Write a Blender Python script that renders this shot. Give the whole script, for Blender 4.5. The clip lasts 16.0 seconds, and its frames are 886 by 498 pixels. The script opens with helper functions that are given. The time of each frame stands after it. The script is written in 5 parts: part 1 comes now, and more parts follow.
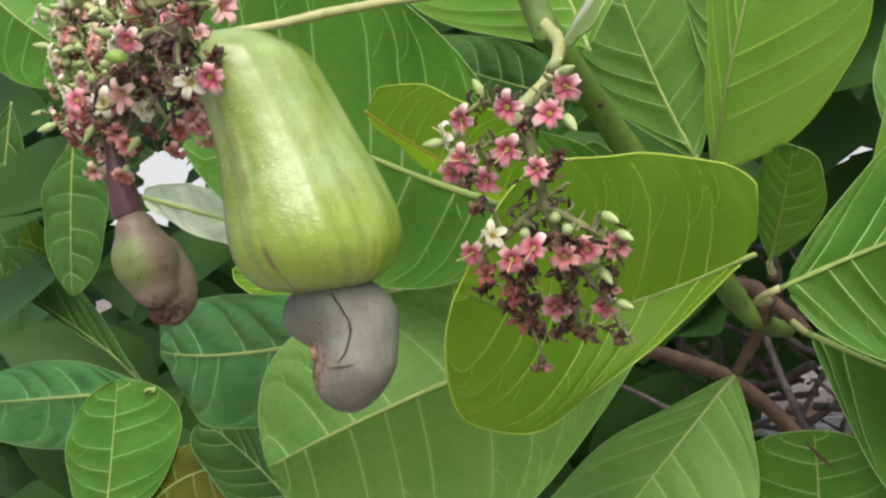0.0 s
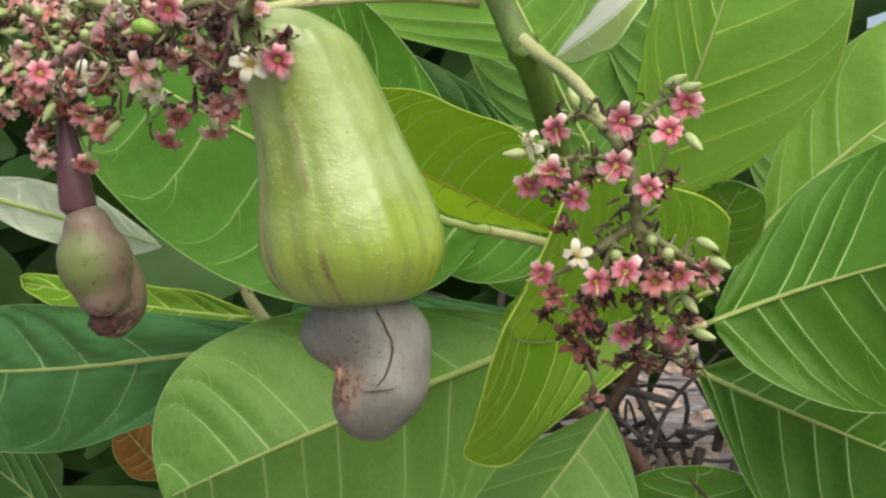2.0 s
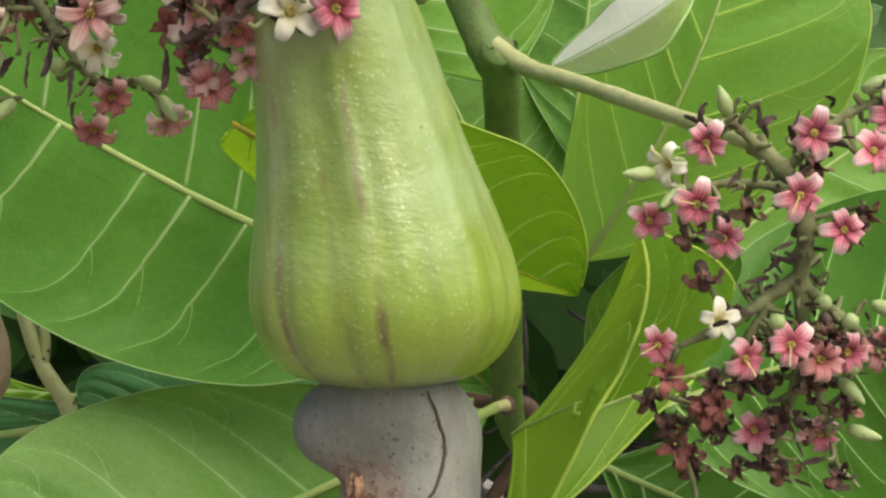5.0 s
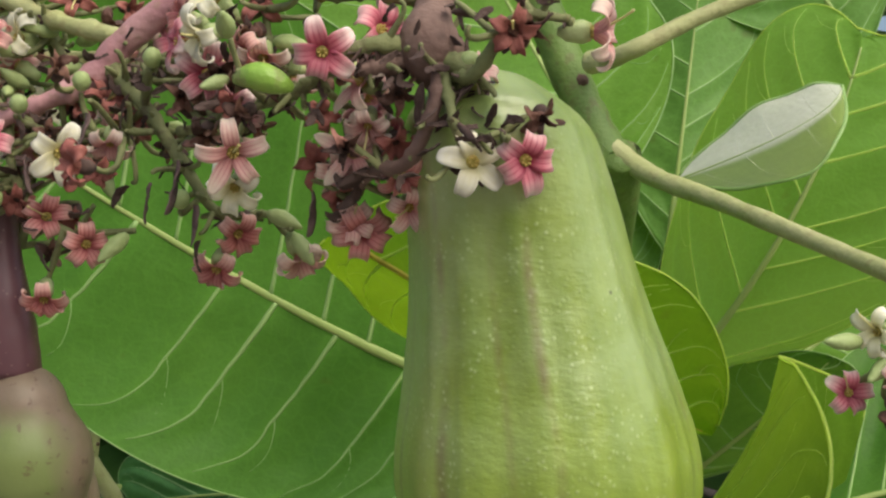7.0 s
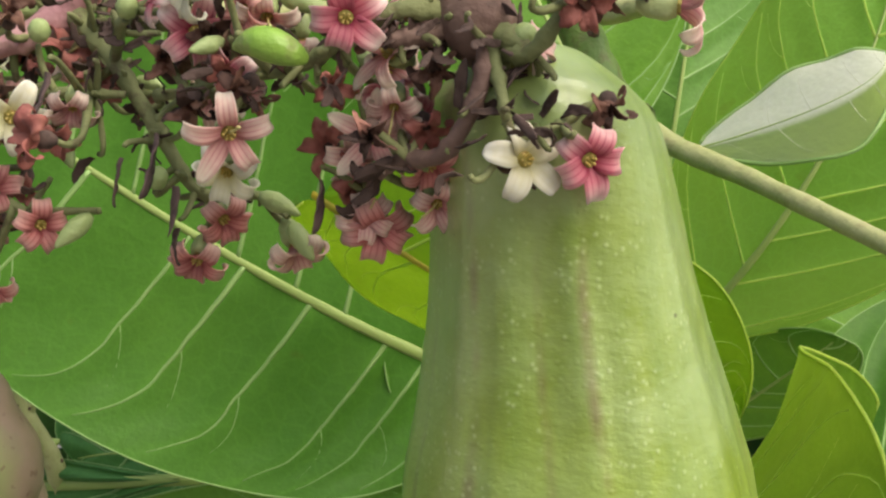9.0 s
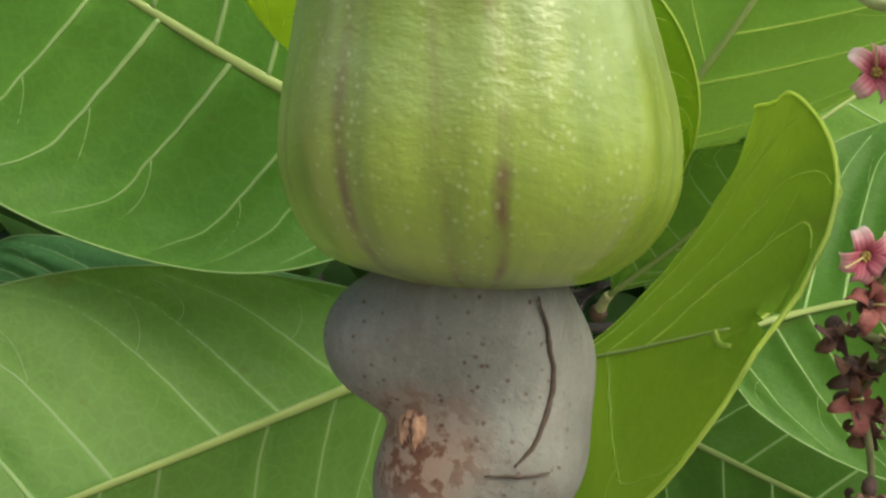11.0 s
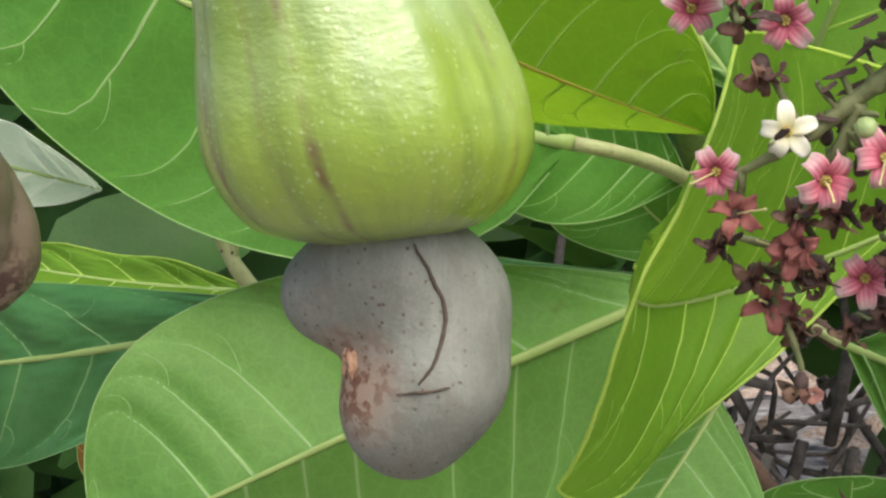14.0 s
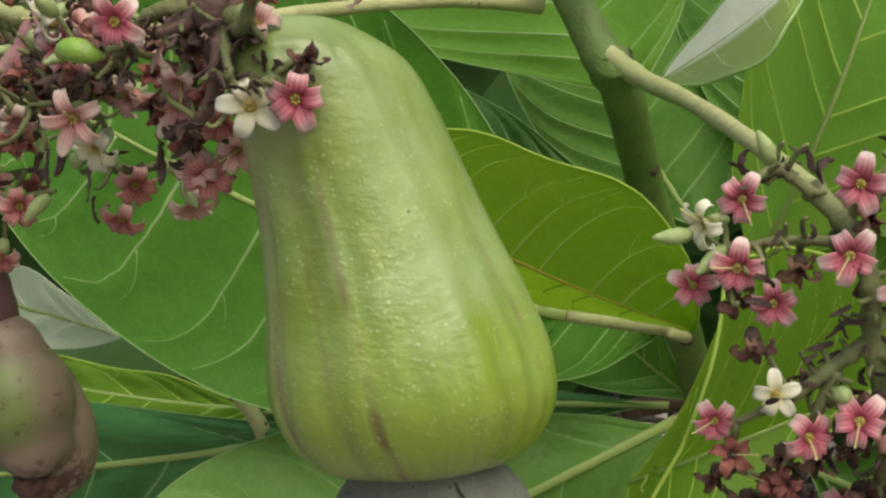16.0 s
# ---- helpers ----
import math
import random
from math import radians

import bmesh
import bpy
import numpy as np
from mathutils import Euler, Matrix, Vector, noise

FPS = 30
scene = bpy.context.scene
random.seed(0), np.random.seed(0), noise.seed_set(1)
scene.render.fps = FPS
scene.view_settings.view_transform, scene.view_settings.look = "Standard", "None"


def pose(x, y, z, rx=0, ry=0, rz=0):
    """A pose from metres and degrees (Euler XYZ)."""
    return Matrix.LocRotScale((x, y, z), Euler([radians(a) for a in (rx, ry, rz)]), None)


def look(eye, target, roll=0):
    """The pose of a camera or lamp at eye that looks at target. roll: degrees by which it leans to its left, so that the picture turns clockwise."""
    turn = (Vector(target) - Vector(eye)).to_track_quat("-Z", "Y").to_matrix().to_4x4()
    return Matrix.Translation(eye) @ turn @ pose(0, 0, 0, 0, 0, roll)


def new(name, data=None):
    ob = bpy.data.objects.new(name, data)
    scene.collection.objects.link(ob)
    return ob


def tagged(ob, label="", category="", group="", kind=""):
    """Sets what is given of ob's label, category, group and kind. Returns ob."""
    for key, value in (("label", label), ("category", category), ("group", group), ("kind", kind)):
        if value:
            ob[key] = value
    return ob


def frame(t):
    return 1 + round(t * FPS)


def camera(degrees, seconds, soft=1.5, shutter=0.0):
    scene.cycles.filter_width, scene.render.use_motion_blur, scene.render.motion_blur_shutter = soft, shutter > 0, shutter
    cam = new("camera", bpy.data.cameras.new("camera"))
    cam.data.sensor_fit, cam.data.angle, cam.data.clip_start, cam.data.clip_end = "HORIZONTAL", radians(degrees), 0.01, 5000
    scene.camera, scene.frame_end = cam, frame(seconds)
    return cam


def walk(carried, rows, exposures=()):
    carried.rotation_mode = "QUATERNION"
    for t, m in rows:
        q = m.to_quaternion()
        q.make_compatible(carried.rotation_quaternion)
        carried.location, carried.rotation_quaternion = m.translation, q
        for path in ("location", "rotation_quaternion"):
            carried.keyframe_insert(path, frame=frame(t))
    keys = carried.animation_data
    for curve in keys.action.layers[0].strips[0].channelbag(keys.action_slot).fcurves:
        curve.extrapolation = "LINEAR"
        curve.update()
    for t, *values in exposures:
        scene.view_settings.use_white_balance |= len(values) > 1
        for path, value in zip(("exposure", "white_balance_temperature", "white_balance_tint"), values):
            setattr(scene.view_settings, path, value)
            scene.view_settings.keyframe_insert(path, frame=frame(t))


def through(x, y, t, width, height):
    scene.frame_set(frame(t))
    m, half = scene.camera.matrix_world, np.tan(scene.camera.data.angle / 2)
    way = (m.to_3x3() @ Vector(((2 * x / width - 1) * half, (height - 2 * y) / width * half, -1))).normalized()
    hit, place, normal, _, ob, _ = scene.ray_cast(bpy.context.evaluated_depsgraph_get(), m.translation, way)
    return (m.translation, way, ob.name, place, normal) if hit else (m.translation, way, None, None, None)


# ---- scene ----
cam = camera(35.65, 16.0, soft=2.4)
PATH = [
    (0.0, look((0.29041, -0.34678, 0.02768), (0.17675, -0.18231, 0.02188), -4.40)),
    (0.5, look((0.25550, -0.36124, 0.03383), (0.15531, -0.18821, 0.02926), -3.36)),
    (1.0, look((0.23044, -0.37510, 0.03585), (0.13901, -0.19723, 0.03393), -2.57)),
    (1.5, look((0.19448, -0.37847, 0.02948), (0.11713, -0.19408, 0.02523), -1.77)),
    (2.0, look((0.15535, -0.37816, 0.02948), (0.09112, -0.18880, 0.02514), -0.82)),
    (2.5, look((0.13568, -0.37436, 0.03005), (0.08279, -0.18152, 0.02618), -0.11)),
    (3.0, look((0.10537, -0.35681, 0.02741), (0.06723, -0.16051, 0.02355), 0.28)),
    (3.5, look((0.07694, -0.33893, 0.02110), (0.04606, -0.14133, 0.01966), 0.57)),
    (3.7, look((0.07078, -0.32754, 0.02148), (0.04274, -0.12952, 0.01949), 0.80)),
    (5.8, look((0.00420, -0.26920, 0.02428), (-0.00396, -0.06963, 0.03461), 1.42)),
    (6.0, look((0.00093, -0.26897, 0.02518), (-0.00708, -0.06939, 0.03533), 1.88)),
    (6.5, look((-0.00005, -0.25639, 0.03469), (-0.00844, -0.05680, 0.04431), 2.39)),
    (7.0, look((-0.00781, -0.24613, 0.04851), (-0.02037, -0.04679, 0.05888), 2.50)),
    (7.5, look((-0.02565, -0.23617, 0.05880), (-0.03526, -0.03669, 0.06944), 2.51)),
    (8.0, look((-0.02250, -0.22422, 0.05913), (-0.02934, -0.02446, 0.06607), 2.41)),
    (8.5, look((-0.02498, -0.21927, 0.06586), (-0.02730, -0.01933, 0.07019), 3.06)),
    (9.0, look((-0.02510, -0.20949, 0.06239), (-0.02706, -0.00950, 0.06094), 4.34)),
    (9.5, look((-0.02438, -0.20258, 0.04243), (-0.02124, -0.00266, 0.03786), 5.03)),
    (10.0, look((-0.01663, -0.18505, 0.02606), (-0.01631, 0.01486, 0.02016), 5.31)),
    (10.2, look((-0.01656, -0.18391, 0.02143), (-0.01550, 0.01603, 0.01659), 5.60)),
    (12.3, look((0.02007, -0.19346, 0.00760), (0.00512, 0.00582, -0.00054), 4.08)),
    (12.5, look((0.02334, -0.19899, 0.00530), (-0.00022, -0.00045, 0.00025), 2.48)),
    (13.0, look((0.04630, -0.20564, 0.00585), (0.00239, -0.01059, 0.00066), 0.36)),
    (13.5, look((0.05947, -0.21042, 0.00562), (0.00548, -0.01794, -0.00049), -0.98)),
    (14.0, look((0.08549, -0.20988, 0.00972), (0.01860, -0.02151, 0.00311), -2.25)),
    (14.5, look((0.09932, -0.21062, 0.02145), (0.02371, -0.02550, 0.01762), -3.75)),
    (15.0, look((0.09888, -0.21365, 0.03958), (0.01816, -0.03066, 0.03996), -3.94)),
    (15.5, look((0.09624, -0.22494, 0.04635), (0.02066, -0.03977, 0.04645), -3.14)),
    (16.0, look((0.08292, -0.24751, 0.05034), (0.02330, -0.05662, 0.04801), -2.49)),
]
EXPOSURES = [(0.0, 0.55, 6700, 10), (1.0, 0.54, 6800, 10), (3.5, 0.53, 6900, 10), (5.9, 0.52, 7000, 9), (6.05, 0.50, 7000, 9), (6.5, 0.27, 7000, 9), (7.0, 0.28, 7000, 8), (7.5, 0.43, 7000, 8), (8.5, 0.54, 7000, 8),
             (9.3, 0.42, 7200, 8), (10.0, 0.26, 7200, 6), (10.2, 0.26, 7200, 6), (12.4, 0.98, 6700, 9), (13.5, 0.82, 6500, 10), (14.2, 0.72, 6500, 9), (15.0, 0.16, 7000, 6), (15.5, 0.07, 7000, 6), (16.0, 0.07, 7000, 6)]
walk(cam, PATH, EXPOSURES)

# ---- light: bright overcast sky under an open tree ----
world = bpy.data.worlds.new("sky")
scene.world = world
world.use_nodes = True
wn = world.node_tree
sky = wn.nodes.new("ShaderNodeTexSky")
sky.sky_type, sky.sun_disc = "NISHITA", False
sky.sun_elevation, sky.sun_rotation = radians(52), radians(141)
sky.air_density, sky.dust_density = 1.0, 4.0
wn.nodes["Background"].inputs["Strength"].default_value = 0.125
wn.links.new(sky.outputs["Color"], wn.nodes["Background"].inputs["Color"])
sun = new("sun", bpy.data.lights.new("sun", "SUN"))
sun.data.energy, sun.data.angle, sun.data.color = 2.4, radians(68), (1.0, 0.96, 0.9)
sun.matrix_world = look((1.05, -1.3, 2.15), (0, 0, 0))


# ---- materials ----
class Net:
    """A small builder of node materials."""

    def __init__(self, name):
        self.mat = bpy.data.materials.new(name)
        self.mat.use_nodes = True
        self.t = self.mat.node_tree
        self.out = self.t.nodes["Material Output"]
        self.bsdf = self.t.nodes["Principled BSDF"]

    def node(self, kind, **inputs):
        n = self.t.nodes.new(kind)
        for k, v in inputs.items():
            self.put(n.inputs[k.replace("_", " ")], v)
        return n

    def put(self, socket, v):
        if isinstance(v, bpy.types.NodeSocket):
            self.t.links.new(v, socket)
        else:
            socket.default_value = v

    def set(self, **inputs):
        for k, v in inputs.items():
            self.put(self.bsdf.inputs[k.replace("_", " ")], v)
        return self

    def coords(self, which="Object"):
        return self.node("ShaderNodeTexCoord").outputs[which]

    def noise(self, scale, detail=4.0, vec=None, rough=0.55):
        n = self.node("ShaderNodeTexNoise", Scale=scale, Detail=detail, Roughness=rough)
        self.put(n.inputs["Vector"], vec if vec else self.coords())
        return n.outputs["Fac"]

    def voronoi(self, scale, vec=None):
        n = self.node("ShaderNodeTexVoronoi", Scale=scale)
        self.put(n.inputs["Vector"], vec if vec else self.coords())
        return n.outputs["Distance"]

    def ramp(self, fac, *stops):
        n = self.node("ShaderNodeValToRGB", Fac=fac)
        els = n.color_ramp.elements
        while len(els) < len(stops):
            els.new(0.5)
        for e, (p, c) in zip(els, stops):
            e.position, e.color = p, (c, c, c, 1) if isinstance(c, (int, float)) else (*c, 1)
        return n.outputs["Color"]

    def mix(self, fac, a, b, blend="MIX"):
        n = self.t.nodes.new("ShaderNodeMix")
        n.data_type, n.blend_type = "RGBA", blend
        for s, v in zip([n.inputs[0], n.inputs[6], n.inputs[7]], (fac, a, b)):
            if isinstance(v, tuple) and len(v) == 3:
                v = (*v, 1)
            self.put(s, v)
        return n.outputs[2]

    def math(self, op, a, b=0.0):
        n = self.t.nodes.new("ShaderNodeMath")
        n.operation = op
        self.put(n.inputs[0], a), self.put(n.inputs[1], b)
        return n.outputs[0]

    def axis(self, vec, which):
        return self.node("ShaderNodeSeparateXYZ", Vector=vec).outputs[which]

    def bump(self, height, strength, distance=0.001):
        n = self.node("ShaderNodeBump", Strength=strength, Distance=distance, Height=height)
        self.put(self.bsdf.inputs["Normal"], n.outputs[0])
        return n.outputs[0]

    def rand(self):
        return self.node("ShaderNodeObjectInfo").outputs["Random"]

    def lit_through(self, color, amount, normal=None):
        """Thin tissue: some of the light comes through from behind."""
        tr = self.node("ShaderNodeBsdfTranslucent", Color=color)
        if normal:
            self.put(tr.inputs["Normal"], normal)
        m = self.node("ShaderNodeMixShader", Fac=amount)
        self.t.links.new(self.bsdf.outputs[0], m.inputs[1])
        self.t.links.new(tr.outputs[0], m.inputs[2])
        self.t.links.new(m.outputs[0], self.out.inputs["Surface"])


def leaf_material(name, deep, light, through, amount, gloss=0.42, marks=0.0, half=None):
    n = Net(name)
    uv = n.coords("UV")
    blotch = n.noise(26, 5)
    fine = n.noise(900, 3)
    c = n.mix(n.ramp(blotch, (0.3, 0.0), (0.7, 1.0)), deep, light)
    c = n.mix(n.math("MULTIPLY", n.ramp(fine, (0.35, 1.0), (0.6, 0.0)), 0.18), c, tuple(0.6 * v for v in deep))
    # paler tissue along the side veins, and the network of finer veins between them
    lanes = n.node("ShaderNodeUVMap")
    lanes.uv_map = "Lanes"
    beside = n.math("ABSOLUTE", n.math("SUBTRACT", n.math("FRACT", n.axis(lanes.outputs[0], "X")), 0.5))
    c = n.mix(n.math("MULTIPLY", n.ramp(beside, (0.36, 0.0), (0.50, 1.0)), 0.30), c, tuple(min(1, 1.45 * v) for v in light))
    net = n.node("ShaderNodeTexVoronoi", Scale=210.0, Vector=n.coords())
    net.feature = "DISTANCE_TO_EDGE"
    c = n.mix(n.math("MULTIPLY", n.ramp(net.outputs["Distance"], (0.0, 1.0), (0.10, 0.0)), 0.16), c, tuple(min(1, 1.5 * v) for v in light))
    # small brown specks and bites
    spots = n.ramp(n.noise(75, 2), (0.70, 0.0), (0.735, 1.0))
    c = n.mix(n.math("MULTIPLY", spots, 0.25 + marks), c, (0.12, 0.07, 0.02))
    if marks:
        worn = n.ramp(n.noise(9, 4), (0.52, 0.0), (0.68, 1.0))
        c = n.mix(n.math("MULTIPLY", worn, marks), c, (0.30, 0.17, 0.04))
    if half:
        c = n.mix(n.ramp(n.axis(uv, "Y"), (0.52, 0.0), (0.60, 1.0)), c, half)
    hue = n.node("ShaderNodeHueSaturation", Color=c)
    n.put(hue.inputs["Value"], n.math("ADD", 0.88, n.math("MULTIPLY", n.rand(), 0.24)))
    c = hue.outputs[0]
    n.set(Base_Color=c, Roughness=n.math("ADD", gloss - 0.06, n.math("MULTIPLY", blotch, 0.16)), Specular_IOR_Level=0.24)
    b = n.bump(n.math("ADD", n.noise(330, 4), n.math("MULTIPLY", fine, 0.5)), 0.35, 0.0006)
    n.lit_through(n.mix(0.35, through, c), amount, b)
    return n.mat


LEAVES = {
    "mid": leaf_material("leaf green", (0.062, 0.190, 0.024), (0.102, 0.260, 0.037), (0.22, 0.44, 0.03), 0.30),
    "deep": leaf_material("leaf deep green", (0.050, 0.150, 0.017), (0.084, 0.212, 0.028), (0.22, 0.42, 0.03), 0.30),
    "bright": leaf_material("leaf bright green", (0.112, 0.265, 0.050), (0.168, 0.338, 0.078), (0.30, 0.50, 0.04), 0.32),
    "fresh": leaf_material("leaf fresh green", (0.130, 0.310, 0.037), (0.188, 0.380, 0.057), (0.34, 0.56, 0.04), 0.36),
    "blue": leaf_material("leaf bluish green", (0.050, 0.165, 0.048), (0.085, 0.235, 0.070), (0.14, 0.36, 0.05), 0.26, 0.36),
    # shaded copy of the green leaf, deep shade painted into its colours
    "dark": leaf_material("leaf green shaded", (0.042, 0.115, 0.022), (0.068, 0.175, 0.034), (0.14, 0.30, 0.02), 0.25, 0.45),
    "lime": leaf_material("leaf yellow green", (0.130, 0.280, 0.020), (0.175, 0.340, 0.032), (0.42, 0.68, 0.04), 0.45, 0.45),
    "young": leaf_material("leaf young yellow green", (0.130, 0.300, 0.012), (0.180, 0.370, 0.020), (0.46, 0.72, 0.03), 0.40, 0.42, 0.03),
    # lit copy: colours lifted to paint in backlight on the upright leaf
    "sunlit": leaf_material("leaf green backlit tone", (0.175, 0.385, 0.058), (0.240, 0.460, 0.086), (0.54, 0.78, 0.09), 0.55),
    "olive": leaf_material("leaf olive", (0.100, 0.120, 0.016), (0.160, 0.170, 0.024), (0.30, 0.30, 0.03), 0.30, 0.45, 0.25),
    "pale": leaf_material("leaf pale underside", (0.640, 0.760, 0.540), (0.740, 0.840, 0.640), (0.80, 0.95, 0.62), 0.55, 0.55),
    "white": leaf_material("leaf downy white", (0.760, 0.800, 0.680), (0.860, 0.890, 0.800), (0.90, 0.95, 0.80), 0.60, 0.7, 0.0, (0.25, 0.37, 0.075)),
    "dead": leaf_material("leaf dead orange brown", (0.300, 0.130, 0.030), (0.420, 0.220, 0.060), (0.50, 0.25, 0.05), 0.30, 0.6, 0.3),
}


def vein_material(name, a, b, amount=0.15):
    n = Net(name)
    n.set(Base_Color=n.mix(n.noise(160, 3), a, b), Roughness=0.5)
    n.bump(n.noise(500, 3), 0.3, 0.0004)
    n.lit_through(tuple(min(1, 1.55 * v) for v in b) + (1,), amount)
    return n.mat


M_RIB = vein_material("midrib yellow green", (0.27, 0.39, 0.10), (0.36, 0.46, 0.15))
M_VEIN = vein_material("side vein pale", (0.225, 0.40, 0.120), (0.305, 0.47, 0.165))
M_RIB_RED = vein_material("midrib reddish", (0.42, 0.34, 0.05), (0.52, 0.46, 0.09), 0.5)
# base lightened to stand in for light coming through backlit leaves
M_VEIN_LIME = vein_material("side vein lime", (0.46, 0.64, 0.13), (0.56, 0.70, 0.20), 0.6)
M_VEIN_PALE = vein_material("side vein downy", (0.56, 0.62, 0.44), (0.68, 0.72, 0.56))
# darker vein copy with shade put into its colour
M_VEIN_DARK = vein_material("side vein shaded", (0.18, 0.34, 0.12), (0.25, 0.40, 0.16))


def stem_material(name, a, b, scar, rough=0.65, amount=0.5):
    n = Net(name)
    c = n.mix(n.ramp(n.noise(90, 4), (0.35, 0.0), (0.65, 1.0)), a, b)
    c = n.mix(n.math("MULTIPLY", n.ramp(n.noise(260, 3), (0.56, 0.0), (0.66, 1.0)), amount), c, scar)
    n.set(Base_Color=c, Roughness=rough)
    n.bump(n.math("ADD", n.noise(240, 4), n.noise(700, 3)), 0.5, 0.0007)
    return n.mat


M_STEM = stem_material("stem green brown", (0.085, 0.160, 0.028), (0.130, 0.215, 0.044), (0.100, 0.065, 0.025), 0.6, 0.4)
M_PED = stem_material("flower stalk pale", (0.330, 0.360, 0.150), (0.420, 0.430, 0.210), (0.240, 0.200, 0.090), 0.6, 0.35)
M_TWIG = stem_material("twig brown", (0.070, 0.040, 0.028), (0.130, 0.075, 0.050), (0.040, 0.024, 0.018), 0.8)
M_PINKSTALK = stem_material("stalk dull pink", (0.410, 0.195, 0.215), (0.510, 0.295, 0.295), (0.280, 0.200, 0.120), 0.6, 0.4)
M_KNOB = stem_material("stalk knob purple brown", (0.125, 0.072, 0.060), (0.205, 0.132, 0.108), (0.080, 0.050, 0.040), 0.75)
M_DRY = stem_material("dry bract", (0.048, 0.028, 0.024), (0.110, 0.068, 0.056), (0.022, 0.014, 0.014), 0.85, 0.6)
M_TWIGLET = stem_material("flower twiglet", (0.125, 0.145, 0.055), (0.225, 0.245, 0.105), (0.070, 0.040, 0.028), 0.75, 0.6)


def apple_material():
    n = Net("cashew apple skin")
    v = n.coords()
    x, y, z = (n.axis(v, k) for k in "XYZ")
    # angle round the fruit, its axis leaning with height
    k = n.math("DIVIDE", n.math("ADD", z, 0.072), 0.074)
    around = n.math("ARCTAN2", n.math("SUBTRACT", y, n.math("MULTIPLY", n.math("SUBTRACT", 0.973, k), 0.0165)), n.math("SUBTRACT", x, n.math("MULTIPLY", n.math("SUBTRACT", 0.973, k), 0.0125)))
    around = n.math("ADD", around, n.math("MULTIPLY", n.math("SUBTRACT", n.noise(45, 2), 0.5), 0.16))
    tone = n.mix(n.ramp(n.noise(30, 3), (0.35, 0.0), (0.65, 1.0)), (0.168, 0.255, 0.020), (0.255, 0.345, 0.042))
    # brighter green towards the bottom stands in for light bounced off leaves
    low = n.ramp(n.math("MULTIPLY", n.math("ADD", z, 0.09), 10.0), (0.05, 1.0), (0.40, 0.0))
    tone = n.mix(n.math("MULTIPLY", low, 0.70), tone, (0.330, 0.480, 0.040))
    # faint long streaks that follow the ribs
    rib = n.node("ShaderNodeCombineXYZ", X=n.math("MULTIPLY", around, 4.5), Y=n.math("MULTIPLY", z, 24.0)).outputs[0]
    streak = n.ramp(n.noise(1.0, 4, rib), (0.42, 0.0), (0.68, 1.0))
    tone = n.mix(n.math("MULTIPLY", streak, 0.70), tone, (0.135, 0.225, 0.020))
    patchy = n.ramp(n.noise(95, 3), (0.40, 0.15), (0.62, 1.0))
    for where, wide, top, strong in ((-1.455, 0.020, 0.78, 0.95), (-2.20, 0.022, 0.80, 0.85), (-1.74, 0.016, 0.60, 0.55), (-0.15, 0.018, 0.75, 0.60), (-2.75, 0.020, 0.6, 0.60), (0.9, 0.02, 0.6, 0.6), (2.2, 0.02, 0.6, 0.6)):
        near = n.ramp(n.math("ABSOLUTE", n.math("SUBTRACT", around, where)), (wide * 0.4, 1.0), (wide * 2.8, 0.0))
        span = n.ramp(n.math("MULTIPLY", n.math("ADD", z, 0.09), 11.0), (0.0, 1.0), (top, 0.7), (min(1.0, top + 0.22), 0.0))
        tone = n.mix(n.math("MULTIPLY", n.math("MULTIPLY", near, span), n.math("MULTIPLY", patchy, strong)), tone, (0.125, 0.062, 0.020))
    # waxy bloom, rubbed off in patches; its pale tone also paints in sky sheen
    bloom = n.math("MULTIPLY", n.ramp(n.math("ADD", n.math("MULTIPLY", n.noise(70, 4), 0.5), n.math("MULTIPLY", n.noise(24, 2), 0.5)), (0.40, 0.0), (0.58, 1.0)), n.ramp(n.math("MULTIPLY", n.math("ADD", z, 0.09), 11.0), (0.15, 0.0), (0.45, 1.0)))
    tone = n.mix(n.math("MULTIPLY", bloom, 0.50), tone, (0.44, 0.57, 0.28))
    # pale breathing pores and dark specks
    pores = n.ramp(n.voronoi(680, v), (0.08, 1.0), (0.34, 0.0))
    some = n.ramp(n.noise(110, 2), (0.42, 0.0), (0.58, 1.0))
    tone = n.mix(n.math("MULTIPLY", n.math("MULTIPLY", pores, some), 0.28), tone, (0.64, 0.74, 0.42))
    specks = n.ramp(n.voronoi(190, v), (0.045, 1.0), (0.085, 0.0))
    rare = n.ramp(n.noise(60, 2), (0.58, 0.0), (0.64, 1.0))
    tone = n.mix(n.math("MULTIPLY", n.math("MULTIPLY", specks, rare), 0.85), tone, (0.05, 0.04, 0.015))
    n.set(Base_Color=tone, Roughness=n.math("ADD", 0.26, n.math("MULTIPLY", n.noise(120, 3), 0.30)), Specular_IOR_Level=0.75, Coat_Weight=0.95, Coat_Roughness=0.27)
    n.set(Subsurface_Weight=0.12, Subsurface_Radius=(0.006, 0.007, 0.002), Subsurface_Scale=0.5)
    grain = n.noise(1.0, 4, n.node("ShaderNodeMapping", Vector=v, Scale=(430.0, 430.0, 800.0)).outputs[0])
    relief = n.math("ADD", n.math("MULTIPLY", grain, 0.38), n.math("ADD", n.math("MULTIPLY", n.noise(110, 3), 0.9), n.math("MULTIPLY", pores, 0.08)))
    n.set(Coat_Normal=n.bump(n.math("ADD", relief, n.math("MULTIPLY", streak, 0.12)), 0.45, 0.0009))
    return n.mat


